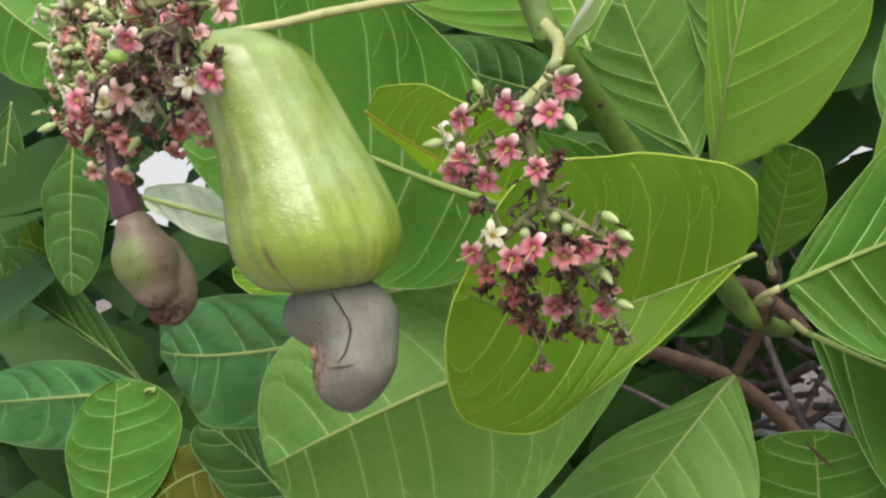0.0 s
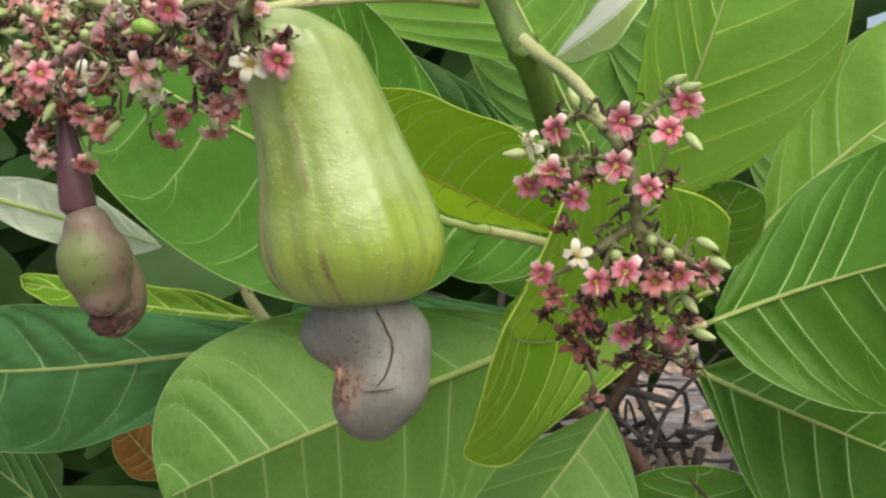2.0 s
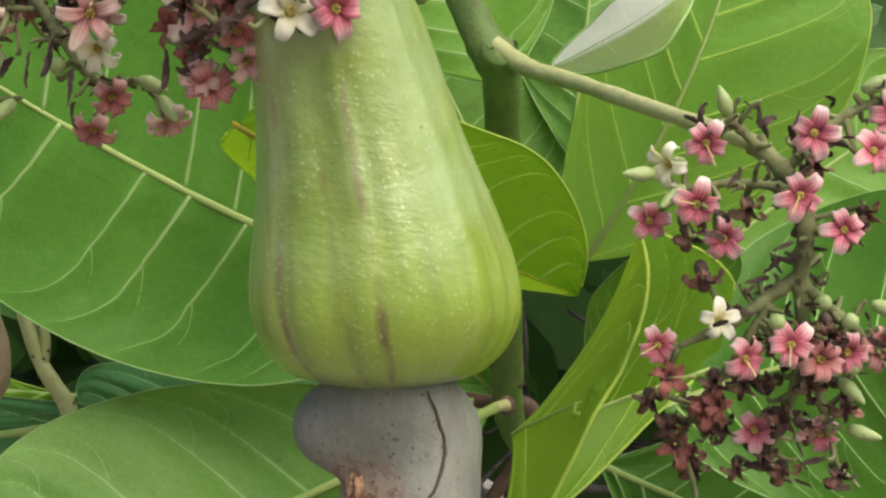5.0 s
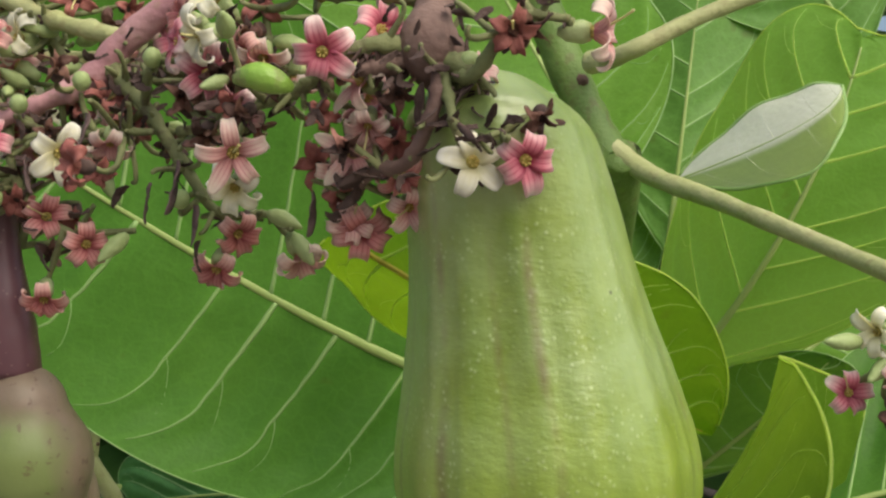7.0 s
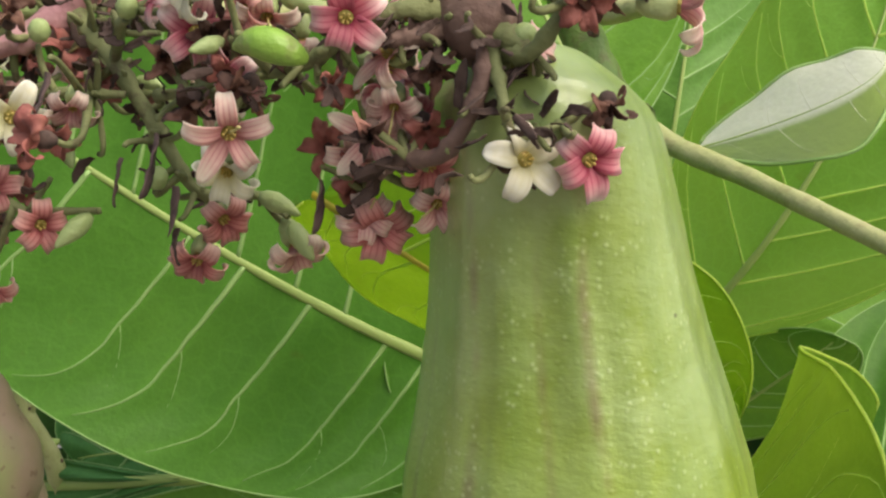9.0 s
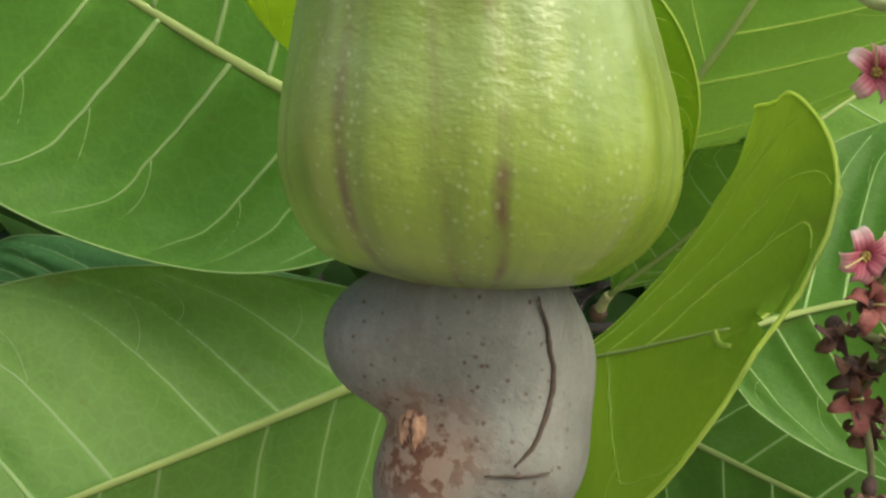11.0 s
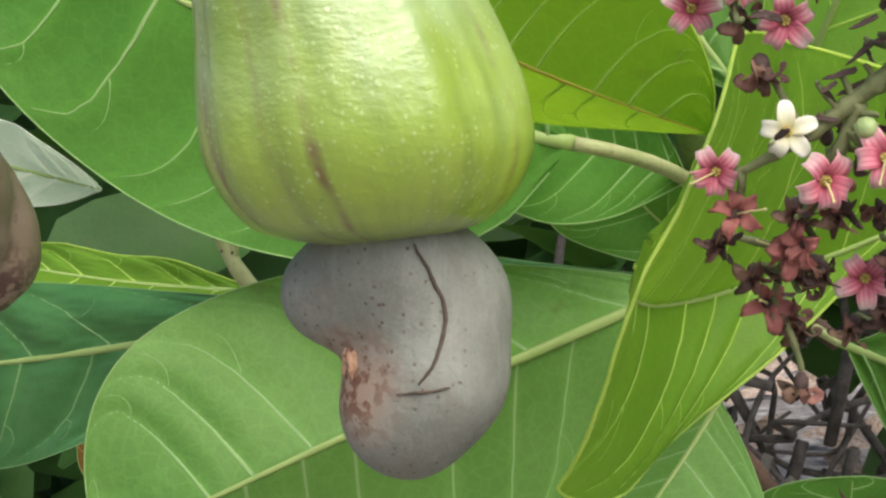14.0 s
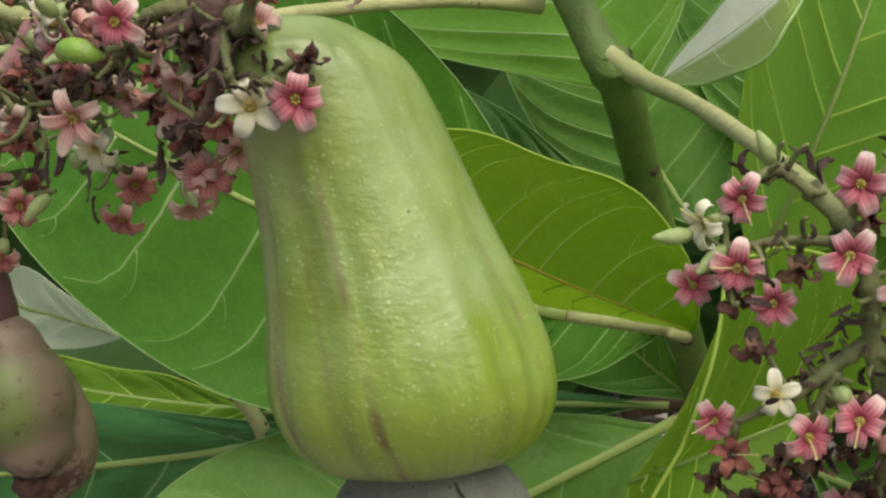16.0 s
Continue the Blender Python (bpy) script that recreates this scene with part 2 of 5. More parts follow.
def scar_material():
    n = Net("nut scar rust")
    grain = n.node("ShaderNodeMapping", Vector=n.coords(), Scale=(1.6, 1.6, 0.7)).outputs[0]
    c = n.mix(n.ramp(n.noise(200, 4, grain), (0.38, 0.0), (0.62, 1.0)), (0.270, 0.140, 0.075), (0.450, 0.270, 0.165))
    c = n.mix(n.ramp(n.noise(330, 4, grain), (0.53, 0.0), (0.60, 0.9)), c, (0.075, 0.026, 0.018))
    n.set(Base_Color=c, Roughness=0.75)
    n.bump(n.noise(420, 4), 0.8, 0.0010)
    return n.mat


def nut_material(NUT_SCAR):
    n = Net("nut shell grey")
    v = n.coords()
    base = n.mix(n.ramp(n.noise(60, 4), (0.3, 0.0), (0.7, 1.0)), (0.138, 0.146, 0.122), (0.228, 0.240, 0.206))
    # faint paler and browner streaks that run round the shell
    grain = n.noise(1.0, 4, n.node("ShaderNodeMapping", Vector=v, Scale=(420.0, 420.0, 90.0)).outputs[0])
    base = n.mix(n.math("MULTIPLY", n.ramp(grain, (0.50, 0.0), (0.70, 1.0)), 0.30), base, (0.31, 0.31, 0.27))
    base = n.mix(n.math("MULTIPLY", n.ramp(n.noise(95, 5), (0.52, 0.0), (0.66, 1.0)), 0.35), base, (0.150, 0.112, 0.088))
    fuzz = n.ramp(n.noise(1500, 3), (0.4, 0.0), (0.6, 1.0))
    base = n.mix(n.math("MULTIPLY", fuzz, 0.10), base, (0.36, 0.35, 0.32))
    # pinkish-tan scar below the inner bend, thick with rusty specks that thin out over the shell
    d = n.node("ShaderNodeVectorMath", Vector=v)
    d.operation = "DISTANCE"
    d.inputs[1].default_value = NUT_SCAR
    away = n.math("ADD", d.outputs["Value"], n.math("MULTIPLY", n.math("SUBTRACT", n.noise(150, 4), 0.5), 0.007))
    near = n.ramp(n.math("MULTIPLY", away, 80.0), (0.25, 1.0), (1.0, 0.0))
    base = n.mix(n.math("MULTIPLY", near, 0.80), base, (0.34, 0.225, 0.155))
    crust = n.ramp(n.noise(430, 5), (0.47, 0.0), (0.55, 1.0))
    base = n.mix(n.math("MULTIPLY", n.math("MULTIPLY", near, crust), 0.9), base, (0.135, 0.055, 0.030))
    dots = n.ramp(n.math("ADD", n.voronoi(560, v), n.math("MULTIPLY", n.noise(1100, 3), 0.42)), (0.28, 1.0), (0.46, 0.0))
    few = n.ramp(n.math("ADD", n.noise(130, 3), n.math("MULTIPLY", n.ramp(n.math("MULTIPLY", away, 60.0), (0.15, 1.0), (1.0, 0.0)), 0.22)), (0.445, 0.0), (0.53, 1.0))
    base = n.mix(n.math("MULTIPLY", n.math("MULTIPLY", dots, few), 0.85), base, (0.090, 0.046, 0.030))
    n.set(Base_Color=base, Roughness=0.62, Specular_IOR_Level=0.35)
    n.bump(n.math("ADD", n.noise(180, 4), n.math("MULTIPLY", crust, 0.4)), 0.30, 0.0006)
    return n.mat


# ---- mesh helpers ----
def part(name, bm, material, parent=None, label="", smooth=True):
    me = bpy.data.meshes.new(name)
    bm.normal_update()
    if smooth:
        for fc in bm.faces:
            fc.smooth = True
    bm.to_mesh(me)
    bm.free()
    me.materials.append(material)
    ob = new(name, me)
    if parent:
        ob.parent = parent
    return tagged(ob, label)


def child(name, me, parent, m):
    ob = new(name, me)
    ob.parent = parent
    ob.matrix_local = m
    return ob


def thing(name, place, label, category, group=""):
    e = new(name)
    e.empty_display_size = 0.01
    e.location = place
    return tagged(e, label, category, group)


def smooth_line(pts, per=8):
    """A Catmull-Rom line through the points, as vectors."""
    p = [Vector(v) for v in pts]
    p = [2 * p[0] - p[1]] + p + [2 * p[-1] - p[-2]]
    line = []
    for i in range(1, len(p) - 2):
        for k in range(per):
            t = k / per
            a, b, c, d = p[i - 1 : i + 3]
            line.append(0.5 * (2 * b + (c - a) * t + (2 * a - 5 * b + 4 * c - d) * t * t + (3 * b - a - 3 * c + d) * t**3))
    return line + [p[-2]]


def spread(values, count):
    xs = np.linspace(0, len(values) - 1, count)
    return [float(v) for v in np.interp(xs, range(len(values)), values)]


def tube(bm, line, radii, sides=8, rough=0.0, seed=0, flat=1.0):
    """Sweep a round section along a line; closed at both ends."""
    rings, side = [], None
    for i, p in enumerate(line):
        d = (line[min(i + 1, len(line) - 1)] - line[max(i - 1, 0)]).normalized()
        if side is None:
            side = d.orthogonal().normalized()
        side = (side - d * side.dot(d)).normalized()
        up = d.cross(side)
        ring = []
        for k in range(sides):
            a = 2 * math.pi * k / sides
            r = radii[i] * (1 + rough * noise.noise(Vector((p.x * 350 + seed, p.y * 350 + k, p.z * 350))))
            ring.append(bm.verts.new(p + r * (math.cos(a) * side + flat * math.sin(a) * up)))
        rings.append(ring)
    for a, b in zip(rings, rings[1:]):
        for k in range(sides):
            bm.faces.new((a[k], a[(k + 1) % sides], b[(k + 1) % sides], b[k]))
    bm.faces.new(rings[0][::-1]), bm.faces.new(rings[-1])
    return rings


def ridge(bm, line, radii, normal, sides=6, flat=0.5):
    """A low rounded rib along a line that lies on a blade with this normal."""
    rings = []
    for i, p in enumerate(line):
        d = (line[min(i + 1, len(line) - 1)] - line[max(i - 1, 0)]).normalized()
        side = d.cross(normal).normalized()
        up = side.cross(d)
        r = radii[i] * (1 + 0.15 * noise.noise(p * 260))
        rings.append([bm.verts.new(p + r * (math.cos(a) * side + flat * math.sin(a) * up)) for a in [2 * math.pi * k / sides for k in range(sides)]])
    for a, b in zip(rings, rings[1:]):
        for k in range(sides):
            bm.faces.new((a[k], a[(k + 1) % sides], b[(k + 1) % sides], b[k]))
    bm.faces.new(rings[0][::-1]), bm.faces.new(rings[-1])


def stalk(name, pts, radii, material, label, scars=None):
    """A stem or stalk with knobbly leaf scars, an object of its own."""
    bm = bmesh.new()
    o = Vector(pts[0])
    line = smooth_line([Vector(p) - o for p in pts], 10)
    rr = list(spread(radii, len(line)))
    for i in range(len(rr)):
        rr[i] *= 1 + 0.08 * noise.noise(o * 80 + Vector((i * 0.3, 0, 0))) + 0.02 * math.sin(i * 1.9)
    tube(bm, line, rr, 14, 0.07, len(pts))
    ob = part(name, bm, material, None)
    ob.location = o
    rnd = random.Random(len(line) + int(1000 * abs(o.x)))
    for _ in range(3 + len(pts) if scars is None else scars):
        i = rnd.randrange(2, len(line) - 2)
        d = (line[i + 1] - line[i]).normalized()
        side = d.orthogonal()
        side.rotate(Matrix.Rotation(rnd.uniform(0, 6.3), 3, d))
        bm = bmesh.new()
        r = rr[i] * rnd.uniform(0.18, 0.32)
        tube(bm, [line[i] + side * rr[i] * 0.6 + (d * 0.4 + side) * r * k * 0.26 for k in range(5)], [r * 1.3, r * 1.35, r * 1.2, r * 0.9, r * 0.3], 7, 0.3)
        part("leaf_scar", bm, M_TWIG, ob)
    return tagged(ob, label, "stem" if name != "branch" else "branch", "stems of the bush")


# ---- leaves ----
LEAF_COUNT = [0]


def vein_of(tone):
    return {"lime": M_VEIN_LIME, "young": M_VEIN_LIME, "dark": M_VEIN_DARK, "blue": M_VEIN_DARK, "olive": M_VEIN_DARK, "sunlit": M_VEIN_LIME, "white": M_VEIN_PALE, "pale": M_VEIN_PALE}.get(tone, M_VEIN)


def leaf(base, mid, tip, left, right, label, tone, um=0.58, n=11, cup=0.0, rm=0.0014, wave=1.0, blunt=1.15, blunt2=None, to=None, quilted=1.0, slit=None, lean=1.0, point=(2.5, 0.56)):
    """A cashew leaf: midrib through base, mid and tip; left and right are its margins at the widest place um."""
    LEAF_COUNT[0] += 1
    rnd = random.Random(LEAF_COUNT[0] * 7 + 1)
    base, mid, tip, left, right = (Vector(v) for v in (base, mid, tip, left, right))
    ctrl = 2 * mid - 0.5 * (base + tip)

    def spine(u):
        return (1 - u) ** 2 * base + 2 * u * (1 - u) * ctrl + u * u * tip

    length = (mid - base).length + (tip - mid).length
    dl, dr = left - spine(um), right - spine(um)
    normal = (tip - base).cross(dr - dl).normalized()
    ph = rnd.random() * 6

    def width(u, right_side=False):
        if u <= um:
            x = u / um
            w = math.sin(x * math.pi / 2) ** (blunt2 if blunt2 and right_side else blunt)
            return w * (1 if x > 0.12 else (x / 0.12) ** 0.5)
        x = (u - um) / (1 - um)
        return max(0.0, 1 - x ** point[0]) ** point[1]

    def arc(a):
        """How far a side vein has swept towards the tip; it bends up before the margin."""
        e = max(0.0, (a - 0.70) / 0.30)
        return lean * (0.07 * a + 0.06 * a**2.5) + 0.55 / (n + 1.0) * e * e

    def uneven(lane, s):
        """The side veins are not spaced evenly."""
        return lane + 0.2 * math.sin(2.1 * lane + ph + (3 if s > 0 else 0))

    def place(u, s, lift=0.0):
        d = dr if s > 0 else dl
        a = abs(s)
        w = width(u, s > 0)
        q = spine(u) + a * w * d
        bend = cup * d.length * (a * a) * w * 4
        lane = uneven((u - arc(a)) * (n + 1.0) - (0.4 if s > 0 else 0.0), s) % 1.0
        quilt = quilted * (math.sin(math.pi * lane) ** 1.5 - 0.5) * min(1, a * 5) * (1 - a**5) * length * 0.0075
        quilt += 0.0016 * length * noise.noise(Vector((u * 26 + ph, s * 11, LEAF_COUNT[0])))
        ripple = wave * length * 0.010 * a**3 * math.sin(u * 17 + ph + (2 if s > 0 else 0)) * min(1, u * 4)
        sway = wave * length * 0.012 * noise.noise(Vector((u * 2.2 + ph, s * 1.4, LEAF_COUNT[0])))
        return q + normal * (bend + quilt + ripple + sway * min(1, 6 * a) + lift)

    nu, ns = 104, 44
    origin = base.copy()
    root = thing("leaf", origin, label, "leaf", "leaves of the bush")
    bm = bmesh.new()
    uvl, laid = bm.loops.layers.uv.new("UVMap"), bm.loops.layers.uv.new("Lanes")
    grid, uvs, lanes = [], {}, {}
    for i in range(nu + 1):
        u = min(0.02 + 0.98 * (i / nu) ** 0.9, 0.9995)
        row = []
        for j in range(ns + 1):
            s = -1 + 2 * j / ns
            v = bm.verts.new(place(u, s) - origin)
            uvs[v] = (u, 0.5 + 0.5 * s)
            lanes[v] = [uneven((u - arc(abs(s))) * (n + 1.0) - off, w) for off, w in ((0.0, -1), (0.4, 1))]
            row.append(v)
        grid.append(row)
    for i in range(nu):
        for j in range(ns):
            fc = bm.faces.new((grid[i][j], grid[i + 1][j], grid[i + 1][j + 1], grid[i][j + 1]))
            for lp in fc.loops:
                lp[uvl].uv = uvs[lp.vert]
                lp[laid].uv = (lanes[lp.vert][j >= ns // 2] + 50, abs(2 * uvs[lp.vert][1] - 1))
    part("blade", bm, LEAVES[tone], root)

    rib = {"young": M_RIB_RED}.get(tone, M_RIB)
    vein = vein_of(tone)
    bm = bmesh.new()
    rim = [place(0.03 + 0.967 * i / 60, -1) - origin for i in range(61)] + [place(0.997 - 0.967 * i / 60, 1) - origin for i in range(61)]
    tube(bm, rim, [{"white": 0.0006, "lime": 0.00042}.get(tone, 0.00028)] * len(rim), 4)
    part("margin", bm, M_VEIN if tone == "white" else vein_of(tone), root)
    bm = bmesh.new()
    line = [place(min(0.97, i / 26), 0.0) - origin for i in range(27)]
    ridge(bm, line, [rm * (length / 0.17) ** 0.5 * (1.12 - 0.92 * (i / 26) ** 0.8) for i in range(27)], normal, 8, 0.48)
    part("midrib", bm, rib, root, "pale raised midrib")
    for side in (-1, 1):
        for i in range(n + 1):
            lane = float(i)
            for _ in range(12):
                lane = i - 0.2 * math.sin(2.1 * lane + ph + (3 if side > 0 else 0))
            u0 = (lane + (0.4 if side > 0 else 0.0)) / (n + 1.0)
            if u0 < 0.03:
                continue
            line = []
            for j in range(27):
                s = 0.95 * j / 26
                u = u0 + arc(s) + (0.004 * s + 0.010 * s**4) * noise.noise(Vector((s * 9, i * 3.1, LEAF_COUNT[0])))
                if u > 0.985:
                    break
                line.append(place(u, side * max(s, 0.004)) - origin)
            if len(line) > 8:
                bm = bmesh.new()
                r0 = rm * 0.33 * (length / 0.17) ** 0.5 * rnd.uniform(0.8, 1.15)
                ridge(bm, line, [r0 * (1.15 - 0.95 * (j / 26) ** 1.2) for j in range(len(line))], normal, 6, 0.42)
                part("vein", bm, vein, root)
            if len(line) > 18 and tone not in ("white", "dark"):
                s0, du = rnd.uniform(0.45, 0.68), rnd.uniform(0.35, 0.7) / (n + 1.0)
                fork = []
                for j in range(7):
                    s = s0 + 0.3 * j / 6
                    u = u0 + arc(s) - du * (j / 6) ** 0.8
                    fork.append(place(min(0.985, u), side * s) - origin)
                bm = bmesh.new()
                ridge(bm, fork, [r0 * (0.30 - 0.16 * j / 6) for j in range(7)], normal, 5, 0.4)
                part("vein", bm, vein, root)
    if slit:
        (ua, sa), (ub, sb) = slit
        bm = bmesh.new()
        line = [place(ua + (ub - ua) * j / 14, sa + (sb - sa) * j / 14 + 0.03 * noise.noise(Vector((j * 0.6, 0, 3)))) - origin for j in range(15)]
        tube(bm, line, [0.0010 * math.sin(math.pi * (0.04 + 0.92 * j / 14)) * (1 + 0.5 * noise.noise(Vector((j * 1.3, 5, 0)))) for j in range(15)], 6, 0.4)
        part("slit", bm, M_TWIG, root, "dark brown torn slit")
    # leaf stalk, down to the stem that carries the leaf
    if to:
        end = Vector(to)
        out = (base - spine(0.1)).normalized() * (end - base).length * 0.25
        line = [base * (1 - t) ** 2 + (base + out) * 2 * t * (1 - t) + end * t * t - origin for t in [j / 10 for j in range(11)]]
        bm = bmesh.new()
        tube(bm, line, [rm * (1.15 + 0.5 * (j / 10) ** 3) for j in range(11)], 9, 0.1)
        part("leaf_stalk", bm, M_PED, root)
        bm = bmesh.new()
        d = (line[-1] - line[-3]).normalized()
        tube(bm, [line[-1] + d * rm * q for q in (-2.2, -1.6, -0.8, 0.2, 1.0)], [rm * q for q in (1.6, 1.95, 2.1, 2.2, 1.9)], 10, 0.2)
        part("leaf_scar", bm, M_TWIG, root)
    return root


# ---- the fruit ----
APPLE_H = [0.003, 0.0055, 0.009, 0.014, 0.02, 0.028, 0.038, 0.05, 0.062, 0.074, 0.083, 0.0895, 0.0912]
APPLE_R = [0.00387, 0.01700, 0.02240, 0.02594, 0.02772, 0.02728, 0.02481, 0.02194, 0.01974, 0.01814, 0.01560, 0.00800, 0.00250]
APPLE_X = [-0.00506, -0.00436, -0.00382, -0.00349, -0.00332, -0.00372, -0.005, -0.00729, -0.00985, -0.01238, -0.01434, -0.0158, -0.01618]


def apple_axis(h):
    """The apple's axis at a height h, bent a little towards its stalk."""
    k = (h - 0.04) / 0.04
    return Vector((float(np.interp(h, APPLE_H, APPLE_X)), 0.0034 - 0.0062 * k - 0.0043 * k * k, h))


def cashew_fruit():
    root = thing("cashew_fruit", apple_axis(0.09), "ripening yellow-green cashew apple with a grey nut hanging below", "fruit")
    o = Vector(root.location)
    bm = bmesh.new()
    prof = smooth_line([(h, r, x) for h, r, x in zip(APPLE_H, APPLE_R, APPLE_X)], 8)
    rows, cols = len(prof) - 1, 144
    grid = []
    for i in range(rows + 1):
        h, r = prof[i].x, max(0.0, prof[i].y)
        deep = 1.0 + 0.48 * max(0.0, (h - 0.003) / 0.088) ** 1.2 if h < 0.083 else 1.45
        axis = Vector((prof[i].z, apple_axis(h).y, h))
        ring = []
        for j in range(cols):
            a = 2 * math.pi * j / cols
            lobe = 0.013 * math.sin(5 * a + 0.6 + 6 * h) + 0.013 * math.sin(9 * a + 2 + 9 * h) + 0.006 * math.sin(15 * a + 1 - 12 * h)
            groove = sum(-0.016 * math.exp(-((((a - w + math.pi) % (2 * math.pi)) - math.pi) / 0.075) ** 2) for w in (4.83, 4.08, 5.42, 3.50, 6.0))
            dent = 0.016 * noise.noise(Vector((math.cos(a) * 2, math.sin(a) * 2, h * 60))) + 0.005 * noise.noise(Vector((math.cos(a) * 9, math.sin(a) * 9, h * 260)))
            fade = min(1, r / 0.02)
            q = axis + r * (1 + fade * (lobe + dent + groove)) * Vector((math.cos(a), deep * math.sin(a), 0))
            ring.append(bm.verts.new(q - o))
        grid.append(ring)
    for a, b in zip(grid, grid[1:]):
        for j in range(cols):
            bm.faces.new((a[j], a[(j + 1) % cols], b[(j + 1) % cols], b[j]))
    bm.faces.new(grid[0][::-1]), bm.faces.new(grid[-1])
    bmesh.ops.smooth_vert(bm, verts=bm.verts, factor=0.5, use_axis_x=True, use_axis_y=True, use_axis_z=True)
    apple = part("apple", bm, M_APPLE, root, "ribbed yellow-green cashew apple with brown streaks")

    nut = nut_body(root, o)
    bm = bmesh.new()
    bmesh.ops.create_icosphere(bm, subdivisions=5, radius=1.0)
    for v in bm.verts:
        q = v.co * (1 + 0.10 * noise.noise(v.co * 2.2) + 0.10 * noise.noise(v.co * 5) + 0.05 * noise.noise(v.co * 13))
        v.co = Vector((q.x * 0.0036, q.y * 0.0042, q.z * 0.0056)) + Vector(NUT_PAD) - o
    part("scar", bm, M_SCAR, nut, "rough rusty-brown scar in the nut's inner bend")
    for name, pts, r in (("crack", CRACK, 0.00030), ("crack", CRACK_SIDE, 0.00019)):
        bm = bmesh.new()
        line = smooth_line([(x, 0, z) for x, z in pts], 10)
        for i, p in enumerate(line):
            p += Vector((0.00025 * noise.noise(p * 700), 0, 0.00025 * noise.noise(p * 700 + Vector((9, 0, 0)))))
            line[i] = nut_front(p.x, p.z) - o
        tube(bm, line, [r * (0.35 + math.sin(math.pi * (0.06 + 0.9 * i / len(line)))) for i in range(len(line))], 6, 0.6)
        part(name, bm, M_CRACK, nut, "dark brown crack in the shell")
    return root


def nut_field(p):
    """Below nought inside the shell: thick limbs round the inner bend, melted together."""
    near = 0.0
    for (a, ra), (b, rb) in zip(NUT_LIMBS, NUT_LIMBS[1:]):
        ab = Vector(b) - Vector(a)
        h = min(1.0, max(0.0, (p - Vector(a)).dot(ab) / ab.dot(ab)))
        near += math.exp(-((p - Vector(a) - h * ab).length - ra - (rb - ra) * h) / 0.0025)
    return -0.0025 * math.log(max(near, 1e-12))


def march(p, d, far):
    """The first place of the shell along d, coming from far outside towards p."""
    q = p - d * far
    for _ in range(40):
        q = q + d * max(nut_field(q) * 0.9, 1e-6)
    return q


def nut_front(x, z):
    return march(Vector((x, 0.012, z)), Vector((0, 1, 0)), 0.03)


def nut_body(root, o):
    bm = bmesh.new()
    bmesh.ops.create_icosphere(bm, subdivisions=5, radius=1.0)
    middle = Vector((0.0005, 0.0128, -0.0105))
    for v in bm.verts:
        d = v.co.normalized()
        q = march(middle, -d, 0.045)
        q += d * (0.00035 * noise.noise(q * 170) + 0.00010 * noise.noise(q * 650))
        v.co = q - o
    for _ in range(9):
        bmesh.ops.smooth_vert(bm, verts=bm.verts, factor=0.5, use_axis_x=True, use_axis_y=True, use_axis_z=True)
    return part("nut", bm, M_NUT, root, "grey kidney-shaped nut with brown scar")


def kidney(bm, pts, radii):
    """A rounded limb of a nut, with closed ends."""
    line = smooth_line(pts, 10)
    rr = spread(radii, len(line))
    for _ in range(10):
        rr = [rr[0]] + [(rr[i - 1] + 2 * rr[i] + rr[i + 1]) / 4 for i in range(1, len(rr) - 1)] + [rr[-1]]
    # round ends
    d0, d1 = (line[0] - line[1]).normalized(), (line[-1] - line[-2]).normalized()
    head = [line[0] + d0 * rr[0] * math.sin(a) for a in (1.5, 1.25, 1.0, 0.7, 0.35)]
    tail = [line[-1] + d1 * rr[-1] * math.sin(a) for a in (0.35, 0.7, 1.0, 1.25, 1.5)]
    hr = [rr[0] * math.cos(a) for a in (1.5, 1.25, 1.0, 0.7, 0.35)]
    tr = [rr[-1] * math.cos(a) for a in (0.35, 0.7, 1.0, 1.25, 1.5)]
    tube(bm, head + line + tail, hr + rr + tr, 40, 0.02, 3)


NUT_LIMBS = [((-0.0141, 0.0102, -0.0051), 0.0094), ((-0.0007, 0.0081, 0.0016), 0.0101), ((0.0035, 0.0157, -0.0074), 0.0118), ((0.0039, 0.0133, -0.0203), 0.0114), ((-0.0021, 0.0143, -0.0266), 0.0122)]
CRACK = [(0.0065, 0.0035), (0.0089, -0.0034), (0.0099, -0.0092), (0.0083, -0.0162), (0.0056, -0.0198)]
CRACK_SIDE = [(0.0018, -0.0214), (0.0061, -0.0210), (0.0107, -0.0205)]
NUT_PAD = (-0.0072, 0.0082, -0.0166)
NUT_SCAR = tuple(Vector((-0.0075, 0.0045, -0.0205)) - apple_axis(0.09))
M_CRACK = stem_material("shell crack", (0.060, 0.042, 0.030), (0.105, 0.080, 0.058), (0.030, 0.020, 0.015), 0.9, 0.5)
M_APPLE, M_NUT, M_SCAR = apple_material(), nut_material(NUT_SCAR), scar_material()
cashew_fruit()
leaf((-0.0048, 0.1535, 0.0245), (-0.0764, 0.1395, 0.0512), (-0.1854, 0.1257, 0.1127), (-0.1186, 0.1406, 0.0098), (-0.0757, 0.1393, 0.1348),
     'broad mid-green cashew leaf hanging behind the fruit', 'mid', um=0.6, n=9, rm=0.0018, lean=0.5, blunt=0.55, blunt2=0.9, cup=-0.05, to=(0.0113, 0.2511, 0.0125))
